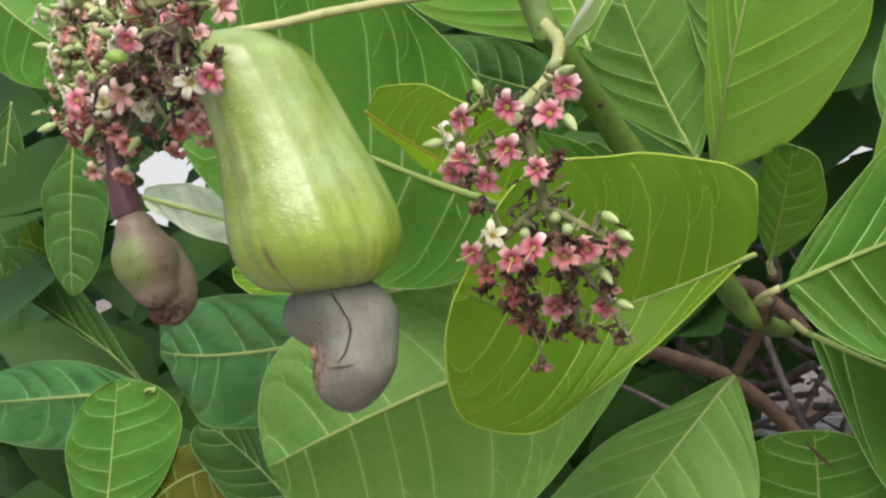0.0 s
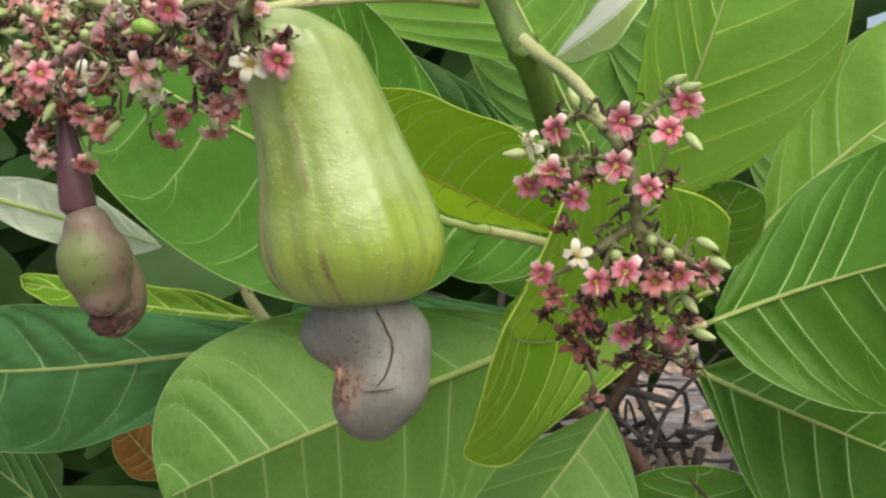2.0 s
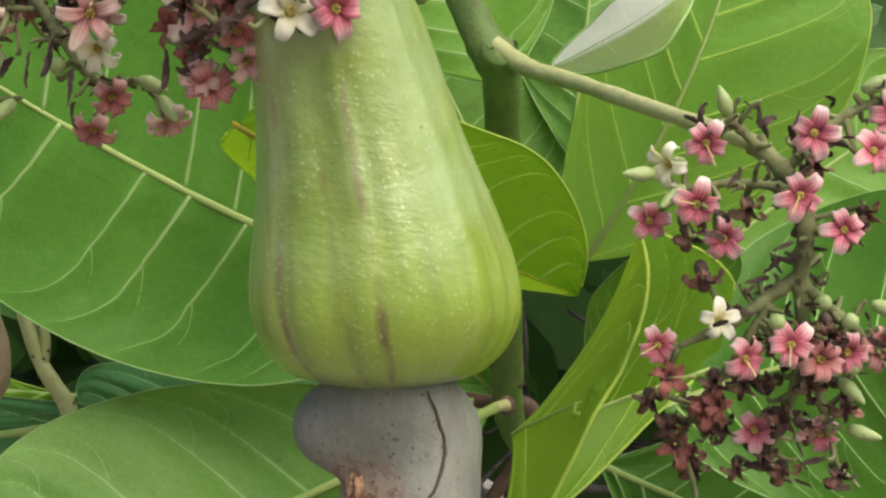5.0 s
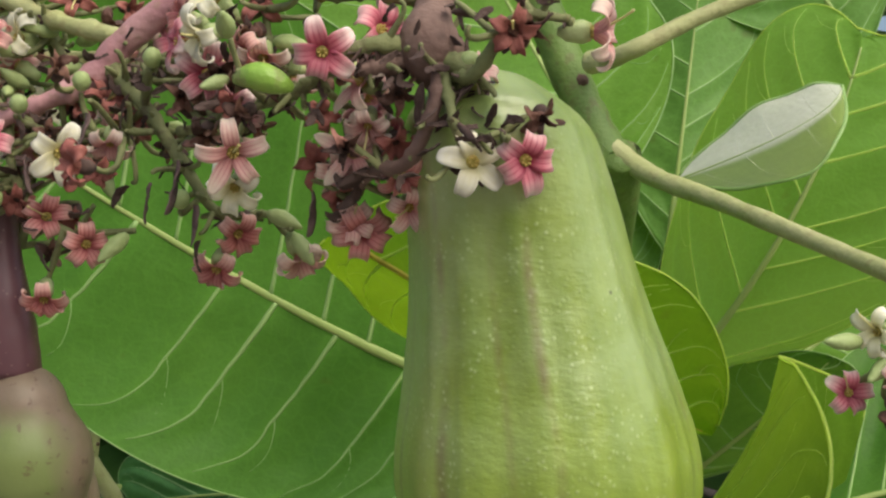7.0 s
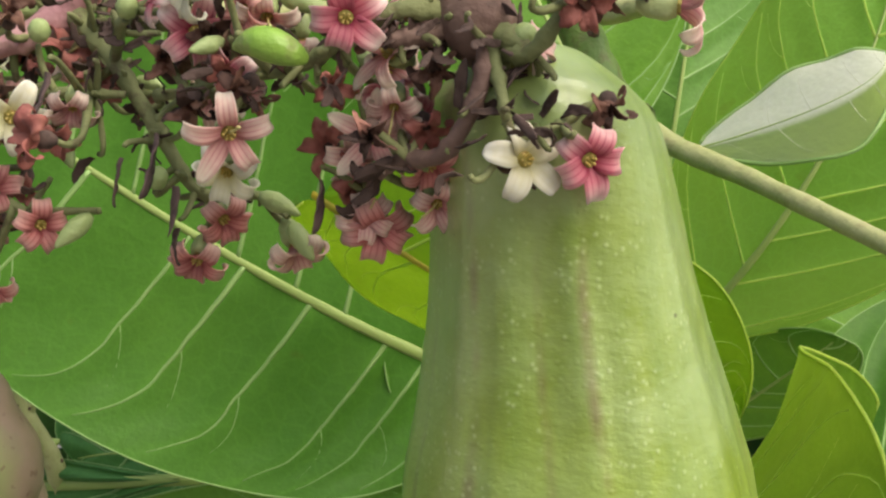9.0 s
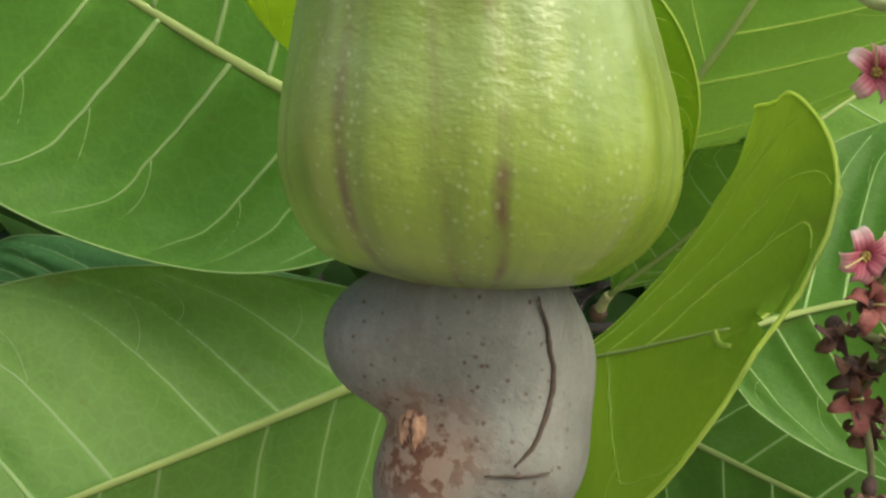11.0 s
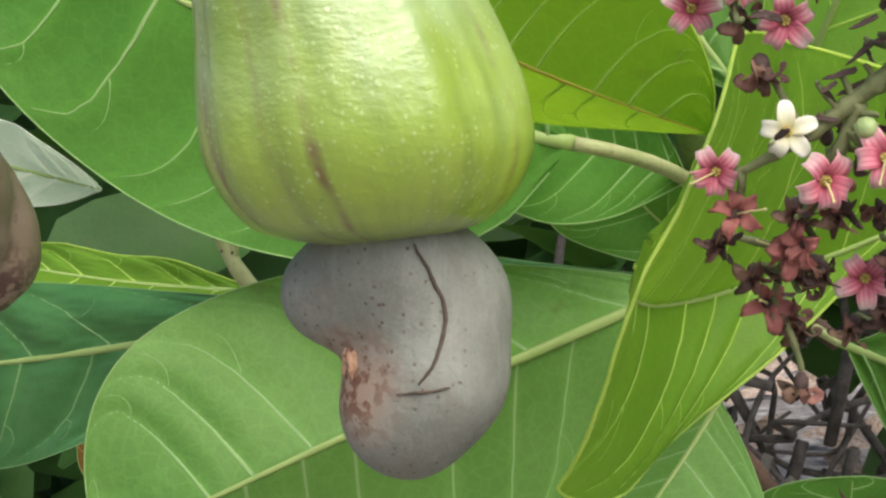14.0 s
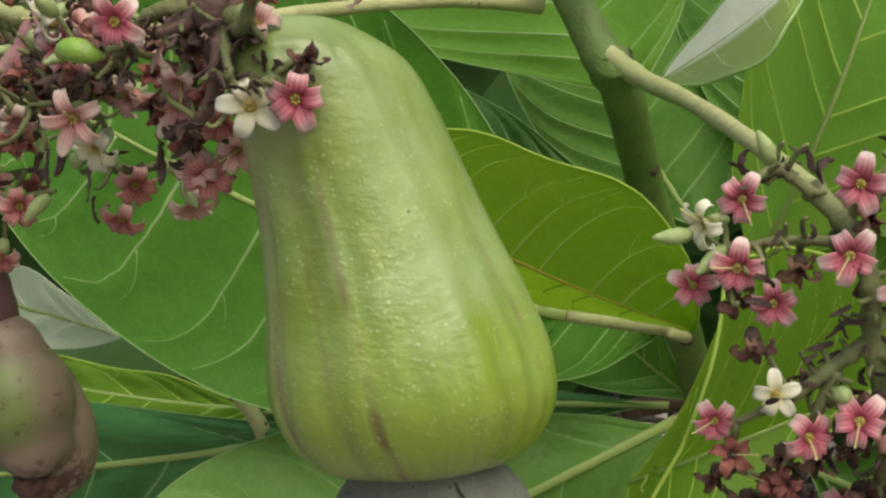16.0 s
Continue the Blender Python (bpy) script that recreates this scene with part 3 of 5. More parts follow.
leaf((0.0140, 0.2306, -0.0187), (-0.0681, 0.1458, -0.0532), (-0.1324, 0.1133, -0.0829), (-0.1178, 0.1542, -0.0157), (-0.0782, 0.1733, -0.1327),
     'large bright green cashew leaf spread below the nut', 'bright', um=0.6, n=8, rm=0.0017, cup=0.04, blunt=0.95, blunt2=0.8, to=(0.0177, 0.2450, -0.0190))
leaf((-0.1014, 0.2500, -0.0232), (-0.3138, 0.3100, -0.0547), (-0.4444, 0.3500, -0.0588), (-0.3667, 0.3300, -0.0193), (-0.3451, 0.3200, -0.1071),
     'dark bluish-green cashew leaf with pale midrib', 'blue', um=0.62, n=6)
leaf((0.0845, 0.1655, 0.0007), (0.0251, 0.1324, -0.0176), (0.0416, 0.0194, 0.0021), (0.0795, 0.1107, 0.0322), (0.0282, 0.1037, -0.0677),
     'yellow-green cashew leaf behind the flowers, lit through', 'lime', um=0.5, n=8, rm=0.0015, cup=-0.08, blunt=0.4, blunt2=1.2)
leaf((-0.0594, 0.1109, 0.0704), (-0.0069, 0.0971, 0.0431), (0.0393, 0.1018, 0.0228), (0.0163, 0.0788, 0.0651), (-0.0300, 0.1314, 0.0388),
     'young yellow-green cashew leaf with reddish midrib', 'young', um=0.6, n=9, quilted=0.6, blunt=0.5, lean=1.4)
leaf((0.0151, 0.2194, 0.0137), (-0.0085, 0.2000, 0.0250), (-0.0415, 0.1539, 0.0419), (-0.0103, 0.1850, 0.0560), (-0.0212, 0.1650, 0.0046),
     'deep green cashew leaf tucked behind the fruit', 'mid', um=0.6, n=6, rm=0.0017, to=(0.0180, 0.2450, 0.0100))
leaf((0.0149, 0.2977, -0.0208), (-0.0181, 0.2695, 0.0159), (-0.0260, 0.2305, 0.0466), (-0.0040, 0.2500, 0.0359), (-0.0370, 0.2500, 0.0001),
     'small shaded green cashew leaf', 'mid', um=0.5, n=7)
leaf((0.0719, 0.2216, -0.0173), (0.1350, 0.2171, 0.0049), (0.2098, 0.1731, 0.0233), (0.1495, 0.2850, 0.0539), (0.1635, 0.2227, -0.0556),
     'broad glossy green cashew leaf with pale raised veins', 'deep', um=0.5, n=8, cup=-0.05, blunt=0.6, to=(0.0400, 0.2900, -0.0290))
leaf((0.0539, 0.3000, -0.0458), (0.1227, 0.2800, -0.0710), (0.2117, 0.2500, -0.0989), (0.1632, 0.3000, -0.0274), (0.1156, 0.2700, -0.1293),
     'broad green cashew leaf folded along its midrib', 'deep', um=0.5, n=7, to=(0.0428, 0.309, -0.0399))
leaf((0.0081, 0.3180, -0.0680), (-0.0127, 0.2800, -0.1026), (-0.0596, 0.2500, -0.1648), (-0.0818, 0.2900, -0.1224), (0.0246, 0.2700, -0.1405),
     'pale green cashew leaf with strong yellow midrib', 'bright', um=0.55, n=6)
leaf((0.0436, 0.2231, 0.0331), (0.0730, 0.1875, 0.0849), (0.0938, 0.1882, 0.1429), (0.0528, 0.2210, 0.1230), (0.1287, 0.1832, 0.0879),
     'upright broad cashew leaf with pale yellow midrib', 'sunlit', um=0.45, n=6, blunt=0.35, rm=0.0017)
leaf((0.0781, 0.3200, 0.0140), (0.1348, 0.3300, 0.0664), (0.2122, 0.3500, 0.1194), (0.1266, 0.3300, 0.1116), (0.1849, 0.3300, 0.0388),
     'pale green cashew leaf with brown scratches', 'fresh', um=0.55, n=6)
leaf((0.0181, 0.1650, 0.0883), (-0.0060, 0.1850, 0.1301), (-0.0424, 0.2100, 0.1952), (-0.0920, 0.1900, 0.1324), (0.0295, 0.1800, 0.1471),
     'bright green cashew leaf over the stem', 'fresh', um=0.5, n=6)
leaf((-0.0528, 0.2000, 0.0495), (-0.1115, 0.2000, 0.0905), (-0.1782, 0.2000, 0.1201), (-0.0954, 0.2000, 0.1160), (-0.1467, 0.2000, 0.0602),
     'smooth green cashew leaf behind the fruit', 'mid', um=0.6, n=6)
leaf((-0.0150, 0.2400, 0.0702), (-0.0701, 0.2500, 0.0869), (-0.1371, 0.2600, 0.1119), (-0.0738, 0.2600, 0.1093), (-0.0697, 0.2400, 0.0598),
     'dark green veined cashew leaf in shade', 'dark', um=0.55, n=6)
leaf((0.0312, 0.2400, 0.0393), (-0.0003, 0.2600, 0.0878), (-0.0325, 0.2800, 0.1609), (-0.0424, 0.2700, 0.0933), (0.0349, 0.2600, 0.1098),
     'green cashew leaf with orange-brown worn patch', 'bright', um=0.5, n=6)
leaf((0.0400, 0.2400, 0.0730), (0.0454, 0.2500, 0.1223), (0.0512, 0.2600, 0.1839), (0.0157, 0.2700, 0.1387), (0.0741, 0.2600, 0.1381),
     'broad green cashew leaf behind the stem', 'bright', um=0.55, n=6)
leaf((0.0520, 0.3000, -0.1764), (0.0539, 0.3000, -0.1289), (0.0573, 0.2900, -0.0916), (0.0144, 0.3000, -0.1198), (0.0896, 0.3000, -0.1188),
     'round-tipped green cashew leaf with a brown slit', 'mid', slit=((0.93, -0.2), (0.7, 0.28)), um=0.6, n=6)
leaf((-0.3072, 0.2157, 0.0478), (-0.2097, 0.1975, 0.0261), (-0.1692, 0.1770, 0.0183), (-0.2376, 0.2000, 0.0486), (-0.2390, 0.2027, 0.0195),
     'cashew leaf showing its pale underside', 'pale', um=0.5, n=6, blunt=0.6)
leaf((-0.1672, 0.3000, -0.0238), (-0.2663, 0.3300, -0.0193), (-0.3759, 0.3600, -0.0061), (-0.2755, 0.3400, -0.0059), (-0.2620, 0.3100, -0.0312),
     'narrow yellow-green cashew leaf seen nearly edge on', 'lime', um=0.5, n=6)
leaf((0.0490, 0.2700, -0.0090), (0.0700, 0.2350, 0.0160), (0.0900, 0.2000, 0.0420), (0.0520, 0.2500, 0.0260), (0.0900, 0.2300, 0.0140),
     'green cashew leaf with tan midrib rising from the shoot', 'deep', um=0.5, n=6, to=(0.047, 0.279, -0.016))
leaf((-0.5068, 0.4000, -0.0952), (-0.6339, 0.4200, -0.1059), (-0.8222, 0.4500, -0.1202), (-0.6837, 0.4400, -0.0784), (-0.6467, 0.4200, -0.1504),
     'dark green cashew leaf low in the shade', 'blue', um=0.6, n=6)
leaf((-0.5618, 0.3800, -0.2276), (-0.5521, 0.3900, -0.1481), (-0.5487, 0.4000, -0.0875), (-0.6170, 0.4000, -0.1479), (-0.4843, 0.4000, -0.1299),
     'upright green cashew leaf low on the bush', 'mid', um=0.6, n=6)
leaf((-0.5490, 0.4000, -0.2089), (-0.4871, 0.4000, -0.1650), (-0.4151, 0.4000, -0.1510), (-0.4905, 0.4000, -0.1410), (-0.4790, 0.4000, -0.1996),
     'olive-brown ageing cashew leaf', 'olive', um=0.6, n=5)
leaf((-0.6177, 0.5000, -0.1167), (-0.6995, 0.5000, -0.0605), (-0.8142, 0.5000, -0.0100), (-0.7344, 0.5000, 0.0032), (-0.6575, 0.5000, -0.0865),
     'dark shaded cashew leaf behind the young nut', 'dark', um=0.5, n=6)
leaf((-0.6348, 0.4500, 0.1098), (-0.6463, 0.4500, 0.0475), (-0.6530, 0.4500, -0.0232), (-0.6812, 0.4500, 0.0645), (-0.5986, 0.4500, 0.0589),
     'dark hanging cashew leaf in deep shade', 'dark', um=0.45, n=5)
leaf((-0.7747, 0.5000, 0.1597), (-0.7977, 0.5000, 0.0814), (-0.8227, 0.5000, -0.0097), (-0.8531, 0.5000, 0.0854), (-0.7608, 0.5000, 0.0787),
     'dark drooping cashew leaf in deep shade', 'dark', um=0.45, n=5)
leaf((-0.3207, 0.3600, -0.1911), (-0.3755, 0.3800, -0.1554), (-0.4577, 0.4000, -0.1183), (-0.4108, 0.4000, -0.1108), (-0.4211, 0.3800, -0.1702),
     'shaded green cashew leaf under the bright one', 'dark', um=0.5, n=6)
leaf((-0.7742, 0.5500, 0.0009), (-0.8302, 0.5500, 0.0258), (-0.8987, 0.5500, 0.0466), (-0.8344, 0.5500, 0.0600), (-0.8433, 0.5500, -0.0077),
     'yellowing cashew leaf in deep shade', 'young', um=0.5, n=5)
leaf((-0.6924, 0.4000, 0.2636), (-0.6507, 0.4200, 0.2114), (-0.5811, 0.4400, 0.1657), (-0.6341, 0.4400, 0.2486), (-0.6925, 0.4200, 0.1784),
     'green cashew leaf over the dense flowers', 'mid', um=0.5, n=5)
leaf((0.0029, 0.3000, -0.0220), (-0.1063, 0.3100, -0.0239), (-0.1693, 0.3300, -0.0351), (-0.1505, 0.3300, -0.0099), (-0.1294, 0.3100, -0.0460),
     'dark green cashew leaf in the gap below', 'blue', um=0.6, n=6)
leaf((0.0869, 0.3600, 0.0258), (0.0940, 0.3800, 0.0793), (0.1045, 0.4000, 0.1345), (0.0685, 0.3900, 0.0878), (0.1227, 0.3800, 0.0772),
     'pale green cashew leaf among deeper shade', 'bright', um=0.5, n=6)
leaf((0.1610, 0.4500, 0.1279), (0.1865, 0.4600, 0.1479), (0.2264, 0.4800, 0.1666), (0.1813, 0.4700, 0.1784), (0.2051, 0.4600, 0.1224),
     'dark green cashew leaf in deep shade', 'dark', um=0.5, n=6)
leaf((0.1129, 0.2600, 0.1510), (0.0838, 0.2600, 0.1890), (0.0563, 0.2600, 0.2296), (0.0500, 0.2600, 0.1734), (0.1194, 0.2600, 0.2128),
     'broad green cashew leaf high in the bush', 'bright', um=0.5, n=6)
leaf((-0.2933, 0.4000, -0.1353), (-0.3141, 0.4000, -0.1184), (-0.3339, 0.4000, -0.0977), (-0.3049, 0.4000, -0.1048), (-0.3278, 0.4000, -0.1326),
     'curled orange-brown dead cashew leaf', 'dead', um=0.5, n=5)
leaf((0.0297, 0.1229, 0.0883), (0.0582, 0.0994, 0.1009), (0.0695, 0.1070, 0.1128), (0.0513, 0.1148, 0.1083), (0.0589, 0.0903, 0.0884),
     'small young leaf showing white downy underside', 'white', um=0.5, n=4, rm=0.0005, quilted=0.0, blunt=0.8, point=(1.7, 0.85))
stalk('flower_stalk', [(0.0071, 0.1340, 0.1217), (0.0113, 0.1280, 0.1214), (0.0179, 0.1200, 0.1230), (0.0347, 0.1200, 0.1321), (0.0519, 0.1200, 0.1396), (0.0687, 0.1200, 0.1468), (0.0902, 0.1200, 0.1564)],
      [0.0034, 0.0028, 0.0024, 0.0022, 0.0022, 0.0021, 0.002], M_PED, 'pale green flower stalk rising from the stem', 2)
stalk('main_stem', [(-0.0407, 0.1550, 0.2148), (-0.0222, 0.1500, 0.1727), (-0.0086, 0.1450, 0.1431), (0.0032, 0.1430, 0.1160), (0.0138, 0.1390, 0.0945), (0.0163, 0.1395, 0.0912), (0.0167, 0.2220, 0.0284), (0.0172, 0.2620, 0.0021), (0.0180, 0.3000, -0.0279), (0.0244, 0.3180, -0.0425), (0.0272, 0.3450, -0.0495)],
      [0.0054, 0.0055, 0.0056, 0.0056, 0.006, 0.0058, 0.0062, 0.0064, 0.0064, 0.0055, 0.004], M_STEM, 'thick green-brown cashew stem with leaf scars')
stalk('flower_stalk', [(0.0120, 0.1390, 0.0999), (0.0244, 0.1280, 0.0901), (0.0397, 0.1000, 0.0809), (0.0570, 0.0600, 0.0685), (0.0729, 0.0120, 0.0553)],
      [0.0034, 0.0028, 0.0023, 0.0021, 0.0019], M_PED, 'pale green flower stalk branching off the stem', 2)
stalk('flower_stalk', [(-0.0093, 0.1550, 0.1169), (-0.0258, 0.1350, 0.1169), (-0.0415, 0.1150, 0.1146), (-0.0585, 0.0900, 0.1100), (-0.0693, 0.0700, 0.1054), (-0.0851, 0.0550, 0.1028), (-0.1306, 0.0500, 0.1033)],
      [0.0028, 0.0021, 0.002, 0.002, 0.0019, 0.0019, 0.0017], M_PED, 'pale cream flower stalk reaching to the fruit', 2)
stalk('branch', [(0.0081, 0.3180, -0.0686), (0.0218, 0.3160, -0.0475), (0.0280, 0.3120, -0.0328), (0.0229, 0.3100, -0.0239), (0.0048, 0.3100, -0.0219), (-0.0175, 0.3100, -0.0256)],
      [0.0028, 0.0038, 0.0052, 0.0045, 0.004, 0.004], M_TWIG, 'brown knobbly twig carrying several leaf stalks')
stalk('branch', [(-0.0821, 0.3400, -0.0523), (-0.0506, 0.3600, -0.0646), (-0.0185, 0.3700, -0.0787), (0.0116, 0.3800, -0.1082), (0.0333, 0.4000, -0.1554)],
      [0.004, 0.0045, 0.0045, 0.0045, 0.005], M_TWIG, 'dark brown branch low in the bush')
stalk('branch', [(0.0264, 0.3120, -0.0270), (0.0425, 0.3100, -0.0386), (0.0524, 0.3050, -0.0465)],
      [0.004, 0.0035, 0.003], M_TWIG, 'short reddish-brown twig holding leaf stalks')
stalk('branch', [(-0.1783, 0.2600, 0.0211), (-0.1681, 0.2600, -0.0070), (-0.1576, 0.2650, -0.0266), (-0.1562, 0.2800, -0.0548)],
      [0.003, 0.003, 0.0035, 0.004], M_PED, 'green twig behind the young nut')
stalk('branch', [(-0.1690, 0.2600, 0.0126), (-0.1663, 0.2600, 0.0018), (-0.1669, 0.2600, -0.0091)],
      [0.0018, 0.002, 0.0022], M_PED, 'thin green leaf stalk in shade')


# ---- flowers ----
def petal_material(name, heart, flesh, tip, stripe):
    n = Net(name)
    uv = n.coords("UV")
    along, across = n.axis(uv, "X"), n.axis(uv, "Y")
    c = n.ramp(along, (0.0, heart), (0.38, flesh), (0.85, tip))
    lines = n.ramp(n.math("FRACT", n.math("MULTIPLY", across, 4.0)), (0.30, 0.0), (0.5, 1.0), (0.70, 0.0))
    c = n.mix(n.math("MULTIPLY", n.math("MULTIPLY", lines, 0.65), n.ramp(along, (0.40, 1.0), (0.85, 0.1))), c, stripe)
    c = n.mix(n.math("MULTIPLY", n.ramp(n.noise(700, 3), (0.5, 0.0), (0.7, 1.0)), 0.2), c, heart)
    hue = n.node("ShaderNodeHueSaturation", Color=c)
    n.put(hue.inputs["Value"], n.math("ADD", 0.82, n.math("MULTIPLY", n.rand(), 0.3)))
    n.set(Base_Color=hue.outputs[0], Roughness=0.55)
    n.bump(n.noise(900, 2), 0.2, 0.0003)
    n.lit_through(hue.outputs[0], 0.38)
    return n.mat


M_PINK = petal_material("petal pink", (0.42, 0.04, 0.09), (0.76, 0.27, 0.33), (0.93, 0.80, 0.76), (0.46, 0.03, 0.11))
M_ROSE = petal_material("petal deep rose", (0.40, 0.08, 0.09), (0.70, 0.31, 0.29), (0.86, 0.64, 0.56), (0.40, 0.05, 0.08))
M_WHITE = petal_material("petal cream white", (0.74, 0.70, 0.34), (0.90, 0.88, 0.72), (0.92, 0.91, 0.82), (0.80, 0.77, 0.56))
M_PALE = petal_material("petal pale pink", (0.62, 0.26, 0.26), (0.84, 0.56, 0.52), (0.88, 0.79, 0.68), (0.56, 0.13, 0.18))
def wither_material():
    n = Net("withered petal")
    hue = n.ramp(n.rand(), (0.0, (0.050, 0.026, 0.020)), (0.35, (0.115, 0.052, 0.036)), (0.65, (0.205, 0.092, 0.064)), (0.85, (0.190, 0.118, 0.070)), (1.0, (0.340, 0.150, 0.120)))
    c = n.mix(n.math("MULTIPLY", n.ramp(n.noise(320, 3), (0.45, 0.0), (0.65, 1.0)), 0.6), hue, (0.045, 0.022, 0.018))
    n.set(Base_Color=c, Roughness=0.75)
    n.bump(n.noise(600, 3), 0.5, 0.0005)
    return n.mat


M_WITHER = wither_material()
M_RUST = stem_material("rusty petal", (0.250, 0.070, 0.060), (0.420, 0.180, 0.140), (0.090, 0.032, 0.024), 0.7, 0.7)
M_CUP = stem_material("flower cup", (0.260, 0.160, 0.050), (0.340, 0.250, 0.070), (0.200, 0.060, 0.040), 0.55, 0.6)
M_BUD = stem_material("bud green", (0.270, 0.365, 0.130), (0.385, 0.465, 0.215), (0.190, 0.230, 0.090), 0.55, 0.3)


def petal_mesh(name, material, length, width, curl, lean, thick=0.00022, twist=0.0, crumple=0.0):
    """One strap-shaped petal: it leaves the cup, spreads and rolls back."""
    bm = bmesh.new()
    uvl = bm.loops.layers.uv.new("UVMap")
    rows, cols = 12, 4
    a, p, tops, uvs = radians(lean), Vector((0.0008, 0, 0)), [], {}
    for lift in (0, -thick):
        ang, q, grid = a, Vector((0.0008, 0, 0)), []
        for i in range(rows + 1):
            s = i / rows
            half = 0.5 * width * (0.55 + 0.75 * math.sin(math.pi * min(1, s * 0.85 + 0.12))) * (1 if s < 0.8 else math.sqrt(max(0.02, 1 - ((s - 0.8) / 0.2) ** 2)))
            nrm = Vector((-math.sin(ang), 0, math.cos(ang)))
            row = []
            for j in range(cols + 1):
                w = -1 + 2 * j / cols
                cr = crumple * noise.noise(Vector((s * 4, w * 2, curl)))
                v = bm.verts.new(q + Vector((0, half * w * math.cos(twist * s), 0)) + nrm * (lift + half * (0.28 * w * w + cr + math.sin(twist * s) * w)))
                uvs[v] = (s, 0.5 + 0.5 * w)
                row.append(v)
            grid.append(row)
            q = q + Vector((math.cos(ang), 0, math.sin(ang))) * (length / rows)
            ang -= radians(curl) / rows * (0.3 + 1.4 * s)
        tops.append(grid)
    a, b = tops
    for i in range(rows):
        for j in range(cols):
            bm.faces.new((a[i][j], a[i + 1][j], a[i + 1][j + 1], a[i][j + 1]))
            bm.faces.new((b[i][j], b[i][j + 1], b[i + 1][j + 1], b[i + 1][j]))
        bm.faces.new((a[i][0], b[i][0], b[i + 1][0], a[i + 1][0]))
        bm.faces.new((a[i][cols], a[i + 1][cols], b[i + 1][cols], b[i][cols]))
    for j in range(cols):
        bm.faces.new((a[rows][j], b[rows][j], b[rows][j + 1], a[rows][j + 1]))
    for fc in bm.faces:
        fc.smooth = True
        for lp in fc.loops:
            lp[uvl].uv = uvs[lp.vert]
    me = bpy.data.meshes.new(name)
    bm.to_mesh(me)
    bm.free()
    me.materials.append(material)
    return me


def lathe_mesh(name, material, profile, sides=12, bend=0.0):
    bm = bmesh.new()
    line = [Vector((bend * z * z, 0, z)) for z, r in profile]
    tube(bm, line, [r for z, r in profile], sides, 0.06)
    for fc in bm.faces:
        fc.smooth = True
    bm.normal_update()
    me = bpy.data.meshes.new(name)
    bm.to_mesh(me)
    bm.free()
    me.materials.append(material)
    return me


PETALS = {
    "pink": [petal_mesh("petal", M_PINK, 0.0064, 0.0029, c, l) for c, l in ((230, 46), (270, 52), (200, 42), (120, 34))],
    "rose": [petal_mesh("petal", M_ROSE, 0.0068, 0.0026, c, l) for c, l in ((270, 56), (310, 60), (240, 52), (290, 62))],
    "white": [petal_mesh("petal", M_WHITE, 0.0056, 0.0026, c, l) for c, l in ((130, 32), (190, 38), (100, 28), (80, 26))],
    "curled_white": [petal_mesh("petal", M_WHITE, 0.0078, 0.0024, c, l) for c, l in ((270, 62), (310, 60), (230, 56), (190, 60))],
    "pale": [petal_mesh("petal", M_PALE, 0.0074, 0.0025, c, l) for c, l in ((250, 64), (290, 68), (210, 62), (270, 70))],
    "long": [petal_mesh("petal", M_PALE, 0.0070, 0.0021, c, l) for c, l in ((210, 50), (30, 20), (180, 50), (60, 35))],
    "withered": [petal_mesh("petal", M_WITHER, 0.0056, 0.0015, c, l, 0.0002, 1.6, 1.3) for c, l in ((330, 80), (420, 88), (260, 95), (380, 70))],
    "rust": [petal_mesh("petal", M_RUST, 0.0062, 0.0020, c, l, 0.0002, 0.7, 0.6) for c, l in ((260, 70), (340, 75), (200, 60), (300, 80))],
}
CUP = lathe_mesh("flower", M_CUP, [(-0.0030, 0.0006), (-0.0022, 0.0011), (-0.0008, 0.0012), (-0.0004, 0.0009), (-0.0009, 0.0003)])
CUP_GREEN = lathe_mesh("flower", M_BUD, [(-0.0055, 0.0006), (-0.0042, 0.0015), (-0.0018, 0.0018), (-0.0005, 0.0013), (-0.0011, 0.0004)])
CUP_DRY = lathe_mesh("flower", M_DRY, [(-0.0030, 0.0006), (-0.0020, 0.0013), (-0.0006, 0.0014), (0.0004, 0.0008)])
HEART = lathe_mesh("throat", stem_material("flower throat", (0.30, 0.24, 0.05), (0.44, 0.38, 0.09), (0.22, 0.05, 0.05), 0.6, 0.6), [(-0.0014, 0.0003), (-0.0004, 0.0010), (0.0003, 0.0011), (0.0000, 0.0008), (-0.0008, 0.0004)])
M_ANTHER = stem_material("anther yellow", (0.50, 0.38, 0.10), (0.66, 0.52, 0.18), (0.20, 0.08, 0.05), 0.6, 0.4)


def stamens_mesh():
    bm = bmesh.new()
    for k in range(6):
        d = Vector((math.cos(k * 1.047), math.sin(k * 1.047), 0))
        tube(bm, [d * 0.0003 + Vector((0, 0, -0.0008)), d * 0.0005 + Vector((0, 0, 0.0004)), d * 0.0007 + Vector((0, 0, 0.0008)), d * 0.0007 + Vector((0, 0, 0.0011))], [0.0001, 0.0001, 0.00024, 0.0001], 5)
    for fc in bm.faces:
        fc.smooth = True
    me = bpy.data.meshes.new("stamen")
    bm.to_mesh(me)
    bm.free()
    me.materials.append(M_ANTHER)
    return me


